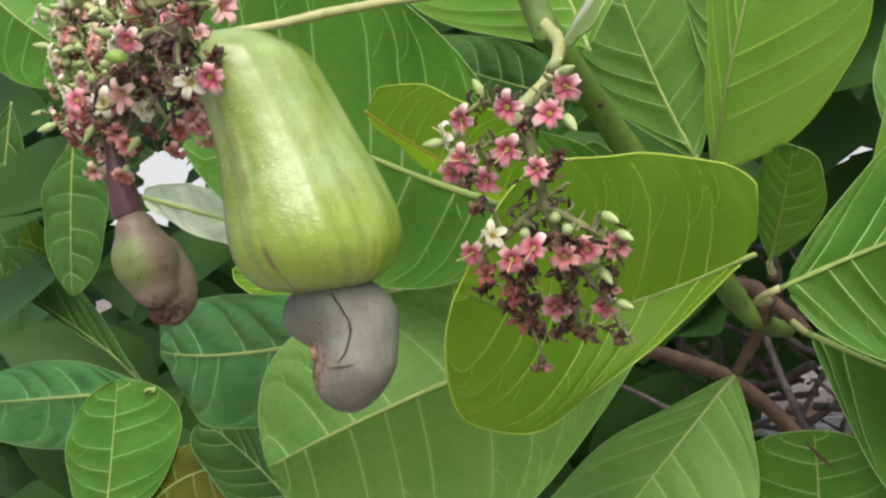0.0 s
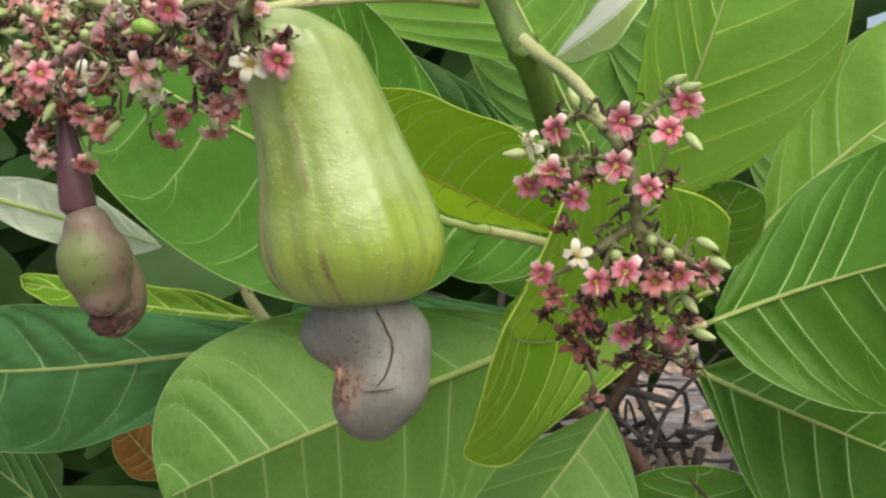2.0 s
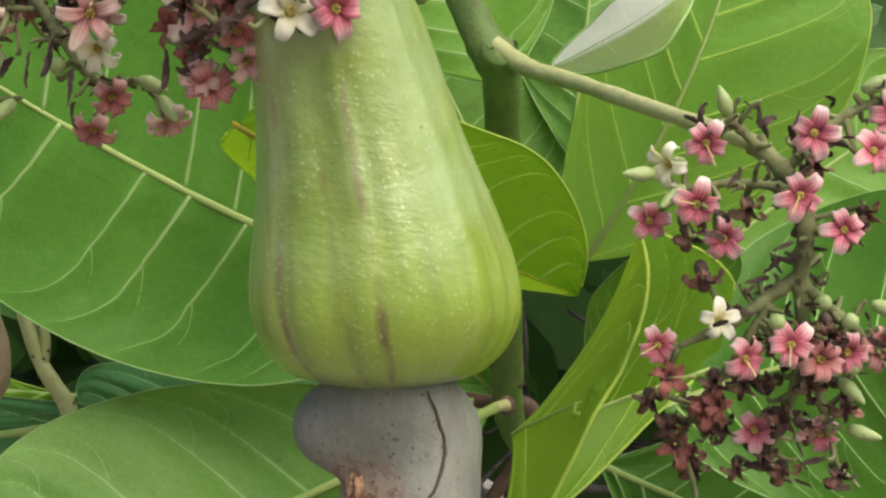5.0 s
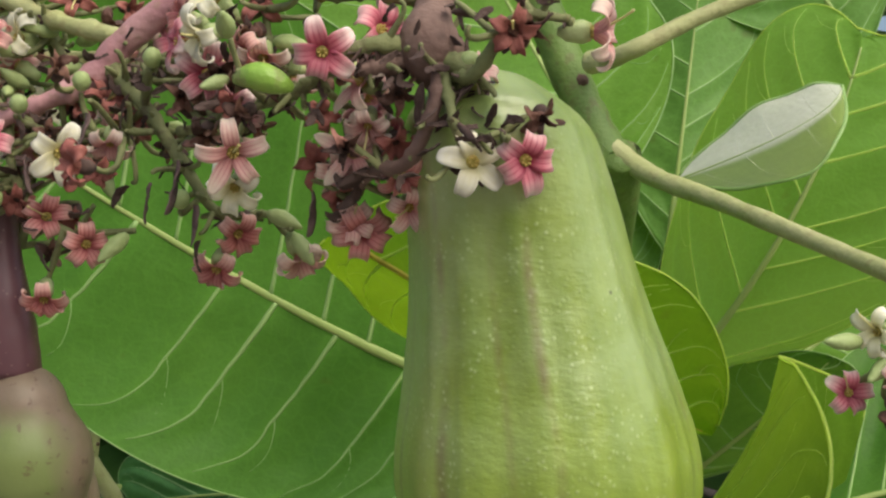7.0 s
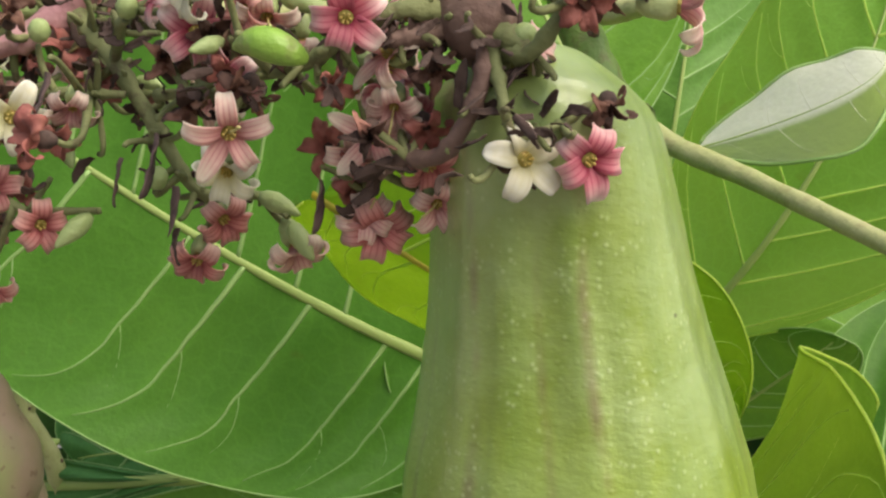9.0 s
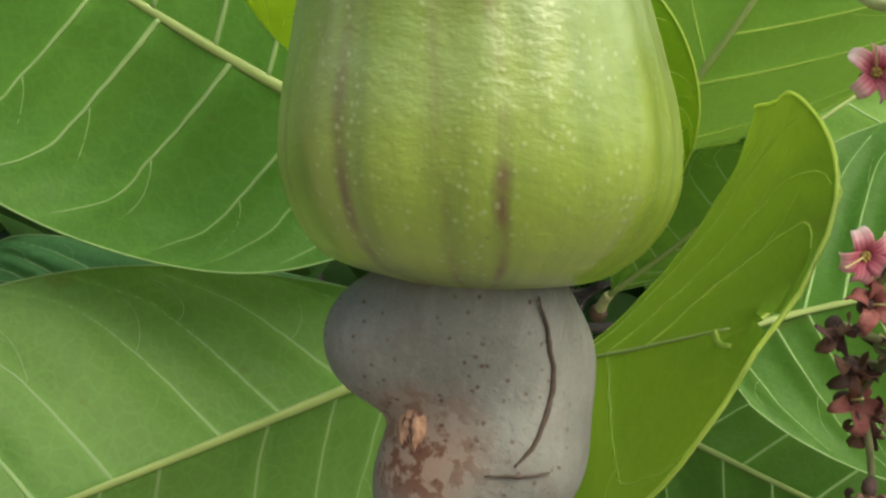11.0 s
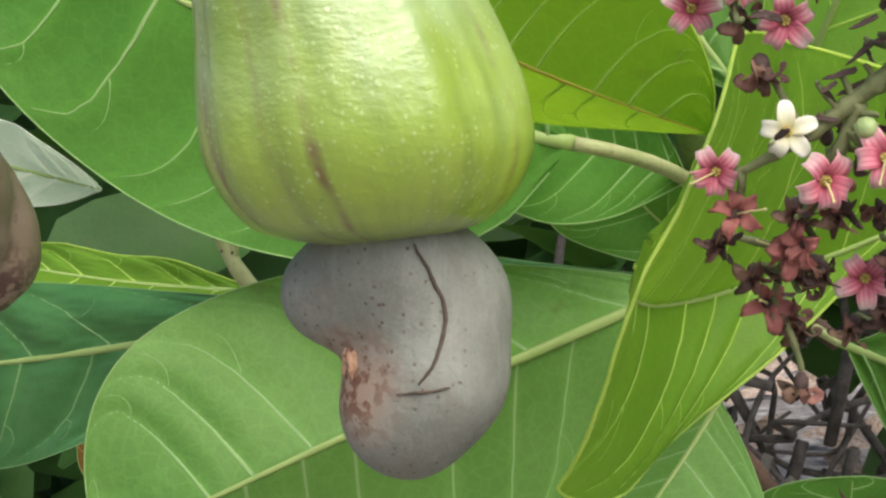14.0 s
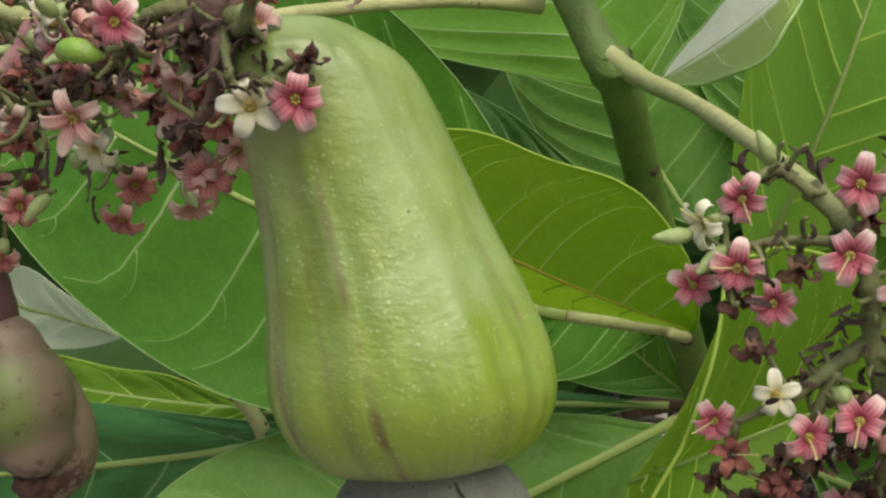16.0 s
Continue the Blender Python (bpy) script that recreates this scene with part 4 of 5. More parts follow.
STAMENS = stamens_mesh()
BUDS = [lathe_mesh("bud", M_BUD, [(0, 0.0006), (0.001, 0.0013), (0.0028, 0.0017), (0.005, 0.0013), (0.0068, 0.0006), (0.0074, 0.0002)], 10, 12),
        lathe_mesh("bud", M_BUD, [(0, 0.0007), (0.0008, 0.0015), (0.0020, 0.0018), (0.0032, 0.0014), (0.0039, 0.0004)], 10)]
STYLE = lathe_mesh("style", M_WHITE, [(0, 0.00022), (0.002, 0.0002), (0.005, 0.00018), (0.0062, 0.00018), (0.0066, 0.0003), (0.0069, 0.0001)], 6, 22)
BRACTS = [petal_mesh("bract", M_DRY, 0.0058, 0.0011, c, 60, 0.0002, t, 1.0) for c, t in ((20, 0.6), (90, 1.2), (-30, 0.3), (150, 2.0))]


M_HUSK = stem_material("dry purple bract", (0.080, 0.048, 0.048), (0.165, 0.112, 0.102), (0.036, 0.022, 0.022), 0.8, 0.5)
M_NUTLET = stem_material("nutlet green", (0.170, 0.330, 0.040), (0.250, 0.420, 0.070), (0.230, 0.150, 0.110), 0.4, 0.35)
HUSK = petal_mesh("bract", M_HUSK, 0.0095, 0.0017, 25, 0, 0.0003, 0.7, 0.7)


class Cluster:
    """A flower cluster: its branching axis and all that grows on it."""

    def __init__(self, place, label, seed):
        self.root = thing("flower_cluster", place, label, "flowers", "flower clusters")
        self.o, self.rnd, self.nodes = Vector(place), random.Random(seed), []

    def axis(self, pts, radii, material, label="", grow=True):
        line = smooth_line([Vector(p) - self.o for p in pts], 8)
        bm = bmesh.new()
        rr = [r * (1 + (0.28 if i % 5 == 0 else -0.04) * (0 if r > 0.0025 else 1)) for i, r in enumerate(spread(radii, len(line)))]
        tube(bm, line, rr, 10, 0.16, len(self.nodes))
        part("stalk", bm, material, self.root, label)
        if grow:
            self.nodes += [p + self.o for p in line]

    def stem(self, place, back, r=0.0005):
        """A thin stem from the axis to a flower."""
        a = min(self.nodes, key=lambda q: (q - place).length)
        b = place + back
        if (b - a).length < 0.001:
            return
        bow = Vector((0, 0, -0.15 * (b - a).length)) + 0.3 * (b - a).length * back.normalized()
        line = [a * (1 - t) ** 2 + (b + bow) * 2 * t * (1 - t) + b * t * t - self.o for t in [k / 8 for k in range(9)]]
        bm = bmesh.new()
        tube(bm, line, [r * (1.5 - 0.5 * k / 8) for k in range(9)], 6, 0.4, len(line))
        part("flower_stem", bm, M_TWIGLET, self.root)

    def turn(self, place, aim, spin):
        d = Vector(aim).normalized()
        return Matrix.Translation(Vector(place) - self.o) @ d.to_track_quat("Z", "Y").to_matrix().to_4x4() @ Matrix.Rotation(spin, 4, "Z")

    def bloom(self, kind, place, aim=(0.25, -1, -0.1), size=1.0):
        place, rnd = Vector(place), self.rnd
        aim = (Vector(aim).normalized() + Vector((rnd.uniform(-0.3, 0.3), rnd.uniform(-0.2, 0.2), rnd.uniform(-0.3, 0.3)))).normalized()
        cup = {"withered": CUP_DRY, "rust": CUP_DRY, "pale": CUP_GREEN, "curled_white": CUP_GREEN, "long": CUP_GREEN, "rose": CUP_GREEN}.get(kind, CUP)
        names = {"withered": "withered_flower", "rust": "fading_flower"}
        m = self.turn(place, aim, rnd.uniform(0, 6.3)) @ Matrix.Scale(size * rnd.uniform(0.9, 1.08), 4)
        fl = child(names.get(kind, "flower"), cup, self.root, m)
        for k in range(5):
            me = rnd.choice(PETALS[kind])
            child("petal", me, fl, Matrix.Rotation(2 * math.pi * (k + rnd.uniform(-0.08, 0.08)) / 5, 4, "Z") @ Matrix.Rotation(rnd.uniform(-0.15, 0.15), 4, "X"))
        if kind not in ("withered", "rust"):
            child("throat", HEART, fl, Matrix())
            child("stamen", STAMENS, fl, Matrix.Rotation(rnd.uniform(0, 6), 4, "Z"))
        if kind not in ("withered",) and rnd.random() < 0.35:
            child("style", STYLE, fl, Matrix.Rotation(rnd.uniform(0, 6), 4, "Z") @ Matrix.Rotation(rnd.uniform(0.2, 0.8), 4, "Y"))
        self.stem(place, -aim * 0.003)

    def bud(self, place, aim, size=1.0, which=0):
        m = self.turn(place, aim, self.rnd.uniform(0, 6)) @ Matrix.Scale(size, 4)
        child("bud", BUDS[which], self.root, m)
        self.stem(Vector(place), -0.001 * Vector(aim).normalized())

    def tuft(self, place, spread_by, kinds, count):
        """A dense knot of buds and flowers round a place on the axis."""
        rnd = self.rnd
        for _ in range(count):
            off = Vector((rnd.gauss(0, spread_by[0]), rnd.gauss(0, spread_by[1]), rnd.gauss(0, spread_by[2])))
            aim = (off.normalized() + Vector((-0.1, -0.8, 0.1))).normalized()
            kind = rnd.choice(kinds)
            if kind == "bud":
                self.bud(Vector(place) + off, aim + Vector((rnd.uniform(-0.5, 0.5), 0, rnd.uniform(-0.4, 0.4))), rnd.uniform(0.75, 1.1))
            else:
                self.bloom(kind, Vector(place) + off, aim, rnd.uniform(0.8, 1.0))

    def husk(self, place):
        """A long dry bract that hangs point down."""
        aim = Vector((self.rnd.uniform(-0.25, 0.25), self.rnd.uniform(-0.3, 0.1), -1))
        m = self.turn(place, aim, self.rnd.uniform(0, 6)) @ Matrix.Rotation(radians(-88), 4, "Y") @ Matrix.Scale(self.rnd.uniform(0.8, 1.1), 4)
        tagged(child("bract", HUSK, self.root, m), "long dry purple-brown bract")
        self.stem(Vector(place), Vector((0, 0, 0.001)), 0.0004)

    def nutlet(self, pts):
        """A first swelling fruit among the flowers."""
        bm = bmesh.new()
        line = smooth_line([Vector(p) - self.o for p in pts], 6)
        tube(bm, line, [0.0023 * math.sin(math.pi * (0.04 + 0.92 * i / (len(line) - 1))) ** 0.7 for i in range(len(line))], 14, 0.04)
        part("nutlet", bm, M_NUTLET, self.root, "tiny bright green fruit")
        self.stem(Vector(pts[-1]), Vector((0.001, 0, 0.001)))

    def bracts(self, count, reach, size=1.0):
        """Dry bracts and shrivelled scraps along the axis."""
        for _ in range(count):
            p = self.rnd.choice(self.nodes) + Vector([self.rnd.gauss(0, reach) for _ in range(3)])
            aim = Vector((self.rnd.uniform(-1, 1), self.rnd.uniform(-1, 0.4), self.rnd.uniform(-1, 0.5)))
            m = self.turn(p, aim, self.rnd.uniform(0, 6)) @ Matrix.Scale(size * self.rnd.uniform(0.5, 1.1), 4)
            child("bract", self.rnd.choice(BRACTS), self.root, m)
            if reach > 0.003:
                self.stem(p, -0.001 * aim.normalized(), 0.0004)


def young_material():
    n = Net("young nut skin")
    v = n.coords()

    def close(point, reach, rough):
        d = n.node("ShaderNodeVectorMath", Vector=v)
        d.operation = "DISTANCE"
        d.inputs[1].default_value = point
        away = n.math("ADD", d.outputs["Value"], n.math("MULTIPLY", n.math("SUBTRACT", n.noise(110, 4), 0.5), rough))
        return n.ramp(n.math("DIVIDE", away, reach), (0.55, 1.0), (1.0, 0.0))

    o = Vector(YOUNG_STALK[0])
    c = n.mix(n.ramp(n.noise(70, 4), (0.40, 0.0), (0.60, 1.0)), (0.195, 0.148, 0.100), (0.250, 0.185, 0.140))
    # a green cheek, and a tip thick with dark rusty spots
    c = n.mix(n.math("MULTIPLY", close(tuple(Vector((-0.1045, 0.0105, 0.0150)) - o), 0.0150, 0.009), 0.90), c, (0.165, 0.225, 0.065))
    low = close(tuple(Vector((-0.1045, 0.0300, -0.0110)) - o), 0.0190, 0.010)
    crust = n.ramp(n.noise(420, 4), (0.44, 0.0), (0.54, 1.0))
    c = n.mix(n.math("MULTIPLY", n.math("MULTIPLY", low, crust), 0.9), c, (0.062, 0.028, 0.022))
    c = n.mix(n.math("MULTIPLY", n.ramp(n.noise(380, 4), (0.62, 0.0), (0.68, 1.0)), 0.6), c, (0.095, 0.045, 0.032))
    n.set(Base_Color=c, Roughness=0.45)
    n.bump(n.noise(300, 3), 0.25, 0.0005)
    return n.mat


def purple_material():
    n = Net("young stalk purple")
    c = n.mix(n.noise(60, 3), (0.085, 0.034, 0.048), (0.140, 0.062, 0.070))
    c = n.mix(n.math("MULTIPLY", n.ramp(n.voronoi(700, n.coords()), (0.1, 1.0), (0.2, 0.0)), 0.4), c, (0.36, 0.24, 0.20))
    n.set(Base_Color=c, Roughness=0.35)
    n.bump(n.noise(250, 3), 0.2, 0.0005)
    return n.mat


def young_nut():
    """A nut whose apple has only begun to swell."""
    o = Vector(YOUNG_STALK[0])
    root = thing("young_cashew", o, "unripe greenish-brown cashew nut on a swollen purple stalk", "fruit")
    line = smooth_line([Vector(p) - o for p in YOUNG_STALK], 6)
    bm = bmesh.new()
    tube(bm, line, spread([0.0026, 0.0030, 0.0038, 0.0050, 0.0056, 0.0061, 0.0060, 0.0034], len(line)), 20, 0.05)
    part("swollen_stalk", bm, purple_material(), root, "smooth purple swelling stalk")
    # two limbs grown into one bean
    bm = bmesh.new()
    kidney(bm, [Vector(p) - o for p in YOUNG_NUT], [0.0084, 0.0124, 0.0128, 0.0096])
    kidney(bm, [Vector(p) - o for p in YOUNG_LOBE], [0.0080, 0.0088, 0.0082, 0.0064])
    bean = part("nut", bm, young_material(), root, "greenish-brown unripe nut with a pinkish lobe")
    weld = bean.modifiers.new("weld", "REMESH")
    weld.mode, weld.voxel_size, weld.use_smooth_shade = "VOXEL", 0.0008, True
    soften = bean.modifiers.new("soften", "SMOOTH")
    soften.factor, soften.iterations = 0.5, 22
    bm = bmesh.new()
    bmesh.ops.create_icosphere(bm, subdivisions=4, radius=1.0)
    for v in bm.verts:
        q = v.co * (1 + 0.25 * noise.noise(v.co * 2.2) + 0.12 * noise.noise(v.co * 7))
        v.co = Vector((q.x * 0.0058, q.y * 0.0056, q.z * 0.0050)) + Vector(YOUNG_SCAR) - o
    part("scar", bm, M_WITHER, root, "dark reddish-brown scar on the unripe nut")


RIGHT = Cluster((0.0729, 0.0120, 0.0553), "cashew flower cluster with pink striped and withered flowers", 3)
RIGHT.axis([(0.0729, 0.0120, 0.0553), (0.0802, 0.0060, 0.0462), (0.0822, 0.0060, 0.0368), (0.0820, 0.0100, 0.0274), (0.0836, 0.0160, 0.0129), (0.0817, 0.0240, -0.0021), (0.0781, 0.0320, -0.0146)], [0.0021, 0.0019, 0.0019, 0.0018, 0.0014, 0.0011, 0.0008], M_TWIGLET, 'knobbly grey-green flower stalk')
RIGHT.axis([(0.0810, 0.0060, 0.0446), (0.0734, 0.0040, 0.0462), (0.0657, 0.0030, 0.0463), (0.0575, 0.0040, 0.0448)], [0.0012, 0.001, 0.0009, 0.0006], M_TWIGLET, '')
RIGHT.axis([(0.0783, 0.0080, 0.0494), (0.0844, 0.0040, 0.0561), (0.0908, 0.0020, 0.0612), (0.0986, 0.0000, 0.0639)], [0.0013, 0.0012, 0.001, 0.0007], M_TWIGLET, '')
RIGHT.axis([(0.0732, 0.0100, 0.0544), (0.0667, 0.0060, 0.0590), (0.0611, 0.0020, 0.0557)], [0.0011, 0.001, 0.0006], M_TWIGLET, '')
RIGHT.axis([(0.0820, 0.0100, 0.0282), (0.0756, 0.0100, 0.0234), (0.0676, 0.0100, 0.0178), (0.0575, 0.0120, 0.0129)], [0.0016, 0.0014, 0.0011, 0.0007], M_TWIGLET, '')
RIGHT.axis([(0.0828, 0.0100, 0.0258), (0.0894, 0.0140, 0.0210), (0.0960, 0.0180, 0.0162), (0.0990, 0.0200, 0.0129)], [0.0014, 0.0012, 0.0009, 0.0006], M_TWIGLET, '')
RIGHT.axis([(0.0756, 0.0100, 0.0226), (0.0702, 0.0140, 0.0113), (0.0638, 0.0220, 0.0010), (0.0598, 0.0300, -0.0081)], [0.0012, 0.001, 0.0009, 0.0006], M_TWIGLET, '')
RIGHT.axis([(0.0836, 0.0160, 0.0129), (0.0884, 0.0220, 0.0030), (0.0918, 0.0280, -0.0056), (0.0941, 0.0300, -0.0131)], [0.0012, 0.001, 0.0009, 0.0006], M_TWIGLET, '')
RIGHT.bloom('pink', (0.0812, -0.0060, 0.0555), size=0.87)
RIGHT.bloom('pink', (0.0880, -0.0025, 0.0369), size=0.87)
RIGHT.bloom('pink', (0.0933, -0.0030, 0.0524), size=0.87)
RIGHT.bloom('pink', (0.0612, 0.0000, 0.0540), size=0.87)
RIGHT.bloom('pink', (0.0654, 0.0046, 0.0353), size=0.87)
RIGHT.bloom('pink', (0.0508, 0.0087, 0.0387), size=0.87)
RIGHT.bloom('pink', (0.0596, 0.0017, 0.0419), size=0.87)
RIGHT.bloom('pink', (0.0532, 0.0126, 0.0131), size=0.87)
RIGHT.bloom('pink', (0.0704, 0.0076, 0.0108), size=0.87)
RIGHT.bloom('pink', (0.0926, 0.0150, 0.0123), size=0.87)
RIGHT.bloom('pink', (0.0901, 0.0287, -0.0060), size=0.87)
RIGHT.bloom('pink', (0.0790, -0.0040, 0.0435), size=0.87)
RIGHT.bloom('pink', (0.0978, 0.0000, 0.0598), size=0.87)
RIGHT.bloom('pink', (0.0794, 0.0060, 0.0138), size=0.87)
RIGHT.bloom('pink', (0.0751, 0.0240, -0.0051), size=0.87)
RIGHT.bloom('rust', (0.0586, 0.0300, -0.0095))
RIGHT.bloom('rose', (0.1001, 0.0200, 0.0129))
RIGHT.bloom('rust', (0.0645, 0.0180, -0.0004))
RIGHT.bloom('rose', (0.0865, 0.0120, 0.0108))
RIGHT.bloom('rust', (0.0558, 0.0160, 0.0061))
RIGHT.bloom('white', (0.0650, 0.0066, 0.0186), size=0.85)
RIGHT.bloom('curled_white', (0.0545, 0.0030, 0.0499), (-0.7, -0.7, -0.2), size=0.9)
RIGHT.bloom('withered', (0.0525, 0.0200, 0.0017), (0.2, -0.8, -0.6))
RIGHT.bloom('withered', (0.0572, 0.0260, -0.0045), (0.2, -0.8, -0.6))
RIGHT.bloom('withered', (0.0653, 0.0140, 0.0064), (0.2, -0.8, -0.6))
RIGHT.bloom('withered', (0.0803, 0.0220, -0.0020), (0.2, -0.8, -0.6))
RIGHT.bloom('withered', (0.0857, 0.0180, 0.0056), (0.2, -0.8, -0.6))
RIGHT.bloom('withered', (0.0826, 0.0000, 0.0502), (0.2, -0.8, -0.6))
RIGHT.bloom('withered', (0.0616, 0.0060, 0.0282), (0.2, -0.8, -0.6))
RIGHT.bloom('withered', (0.0931, 0.0020, 0.0405), (0.2, -0.8, -0.6))
RIGHT.bloom('withered', (0.0587, 0.0060, 0.0362), (0.2, -0.8, -0.6))
RIGHT.bloom('withered', (0.0941, 0.0300, -0.0148), (0.2, -0.8, -0.6))
RIGHT.bloom('withered', (0.0825, 0.0300, -0.0142), (0.2, -0.8, -0.6))
RIGHT.bloom('withered', (0.0725, 0.0300, -0.0137), (0.2, -0.8, -0.6))
RIGHT.bloom('withered', (0.0634, 0.0340, -0.0143), (0.2, -0.8, -0.6))
RIGHT.bloom('withered', (0.0828, 0.0100, 0.0164), (0.2, -0.8, -0.6))
RIGHT.bloom('withered', (0.0715, 0.0160, 0.0056), (0.2, -0.8, -0.6))
RIGHT.bloom('withered', (0.0880, 0.0120, 0.0179), (0.2, -0.8, -0.6))
RIGHT.bloom('withered', (0.0778, 0.0280, -0.0108), (0.2, -0.8, -0.6))
RIGHT.bloom('withered', (0.0947, 0.0240, 0.0005), (0.2, -0.8, -0.6))
RIGHT.bloom('withered', (0.0620, 0.0320, -0.0116), (0.2, -0.8, -0.6))
RIGHT.bloom('withered', (0.0685, 0.0240, -0.0041), (0.2, -0.8, -0.6))
RIGHT.bloom('withered', (0.0894, 0.0140, 0.0131), (0.2, -0.8, -0.6))
RIGHT.bloom('withered', (0.0703, 0.0040, 0.0415), (0.2, -0.8, -0.6))
RIGHT.bloom('withered', (0.0900, 0.0020, 0.0367), (0.2, -0.8, -0.6))
RIGHT.bloom('withered', (0.0637, 0.0320, -0.0243), (0, -0.2, -1))
RIGHT.bud((0.0955, 0.0000, 0.0637), (1, -0.3, 0.15), 1.0, 0)
RIGHT.bud((0.0978, 0.0160, 0.0226), (1, -0.3, -0.35), 1.0, 0)
RIGHT.bud((0.1008, 0.0180, 0.0170), (1, -0.2, -0.4), 1.0, 0)
RIGHT.bud((0.0925, 0.0220, 0.0063), (0.8, -0.4, -0.7), 1.0, 0)
RIGHT.bud((0.0953, 0.0260, -0.0045), (1, -0.3, -0.3), 1.0, 0)
RIGHT.bud((0.0518, 0.0040, 0.0481), (-1, -0.4, -0.1), 1.0, 0)
RIGHT.bud((0.0918, 0.0000, 0.0648), (0.9, -0.2, 0.4), 1.0, 0)
RIGHT.bud((0.0980, -0.0020, 0.0517), (0.5, -0.3, -0.6), 1.0, 0)
RIGHT.bud((0.0575, 0.0040, 0.0456), (-0.6, -0.3, -0.6), 1.0, 0)
RIGHT.bud((0.0667, 0.0060, 0.0597), (-0.3, -0.4, 0.8), 1.0, 0)
RIGHT.bud((0.0909, 0.0080, 0.0187), (0.2, -1, 0.1), 1.0, 1)
RIGHT.bud((0.0763, 0.0080, 0.0183), (0.2, -1, 0.1), 1.0, 1)
RIGHT.bud((0.0937, 0.0180, 0.0090), (0.2, -1, 0.1), 1.0, 1)
RIGHT.bud((0.0859, 0.0100, 0.0224), (0.2, -1, 0.1), 1.0, 1)
RIGHT.bracts(110, 0.004)
LEFT = Cluster((-0.0250, -0.0260, 0.0949), "dense cashew flower cluster with pink, white and withered flowers", 8)
LEFT.axis([(-0.0468, 0.0000, 0.1174), (-0.0676, 0.0050, 0.1109), (-0.0855, 0.0100, 0.0999), (-0.0919, 0.0120, 0.0927), (-0.1000, 0.0120, 0.0881), (-0.1109, 0.0140, 0.0839), (-0.1225, 0.0200, 0.0798)], [0.003, 0.003, 0.0028, 0.0032, 0.0018, 0.0015, 0.0012], M_PINKSTALK, 'dull pink flower branch')
LEFT.axis([(-0.0279, -0.0220, 0.1013), (-0.0360, -0.0210, 0.1024), (-0.0422, -0.0210, 0.1019), (-0.0469, -0.0200, 0.1042), (-0.0495, -0.0200, 0.1105)], [0.00148, 0.00131, 0.00131, 0.00131, 0.00123], M_TWIGLET, '', False)
LEFT.axis([(-0.0267, -0.0280, 0.0923), (-0.0351, -0.0310, 0.0915), (-0.0419, -0.0290, 0.0873), (-0.0491, -0.0240, 0.0837), (-0.0588, -0.0180, 0.0823), (-0.0652, -0.0120, 0.0808)], [0.00164, 0.00131, 0.00115, 0.00098, 0.00082, 0.00057], M_TWIGLET, '')
LEFT.axis([(-0.0214, -0.0300, 0.0875), (-0.0173, -0.0340, 0.0871), (-0.0113, -0.0380, 0.0950), (-0.0031, -0.0370, 0.0954)], [0.00148, 0.00115, 0.0009, 0.00066], M_TWIGLET, '')
LEFT.axis([(-0.0231, -0.0300, 0.0883), (-0.0237, -0.0320, 0.0820), (-0.0276, -0.0280, 0.0738), (-0.0347, -0.0200, 0.0723), (-0.0385, -0.0130, 0.0680)], [0.0016, 0.0012, 0.0012, 0.001, 0.0007], M_KNOB, '')
LEFT.axis([(-0.0223, -0.0310, 0.0873), (-0.0208, -0.0340, 0.0811), (-0.0186, -0.0340, 0.0762), (-0.0128, -0.0330, 0.0782)], [0.00107, 0.00082, 0.00066, 0.00057], M_TWIGLET, '')
LEFT.axis([(-0.0882, 0.0100, 0.0931), (-0.0805, 0.0050, 0.0861), (-0.0714, 0.0030, 0.0742), (-0.0652, 0.0040, 0.0666), (-0.0573, 0.0120, 0.0672)], [0.00164, 0.00139, 0.00115, 0.00098, 0.00074], M_TWIGLET, '')
LEFT.axis([(-0.0805, 0.0050, 0.0856), (-0.0787, 0.0000, 0.0905), (-0.0765, -0.0040, 0.0929)], [0.00098, 0.00098, 0.00098], M_TWIGLET, '')
LEFT.axis([(-0.0726, 0.0020, 0.0810), (-0.0625, -0.0060, 0.0825), (-0.0542, -0.0140, 0.0903), (-0.0544, -0.0160, 0.1002)], [0.00098, 0.0009, 0.00082, 0.00066], M_TWIGLET, '')
LEFT.axis([(-0.1078, 0.0140, 0.0851), (-0.0994, 0.0080, 0.0806), (-0.0856, 0.0020, 0.0805), (-0.0776, 0.0020, 0.0808)], [0.00098, 0.00082, 0.00082, 0.00066], M_TWIGLET, '')
LEFT.axis([(-0.1106, 0.0160, 0.0841), (-0.1082, 0.0140, 0.0735), (-0.1029, 0.0120, 0.0663), (-0.0932, 0.0080, 0.0615)], [0.00115, 0.00098, 0.00082, 0.00066], M_TWIGLET, '')
LEFT.axis([(-0.1376, 0.0350, 0.1198), (-0.1161, 0.0280, 0.1098), (-0.1022, 0.0200, 0.1043), (-0.0881, 0.0120, 0.1002)], [0.0017, 0.0017, 0.0017, 0.002], M_PED, 'pale tan side branch', False)
LEFT.axis([(-0.1123, 0.0280, 0.0936), (-0.1292, 0.0320, 0.0996), (-0.1418, 0.0340, 0.1096), (-0.1470, 0.0340, 0.1189)], [0.00115, 0.00098, 0.00082, 0.00057], M_TWIGLET, '')
LEFT.axis([(-0.1100, 0.0280, 0.0870), (-0.1283, 0.0300, 0.0854), (-0.1445, 0.0320, 0.0824), (-0.1583, 0.0340, 0.0780)], [0.00115, 0.00098, 0.00082, 0.00057], M_TWIGLET, '')
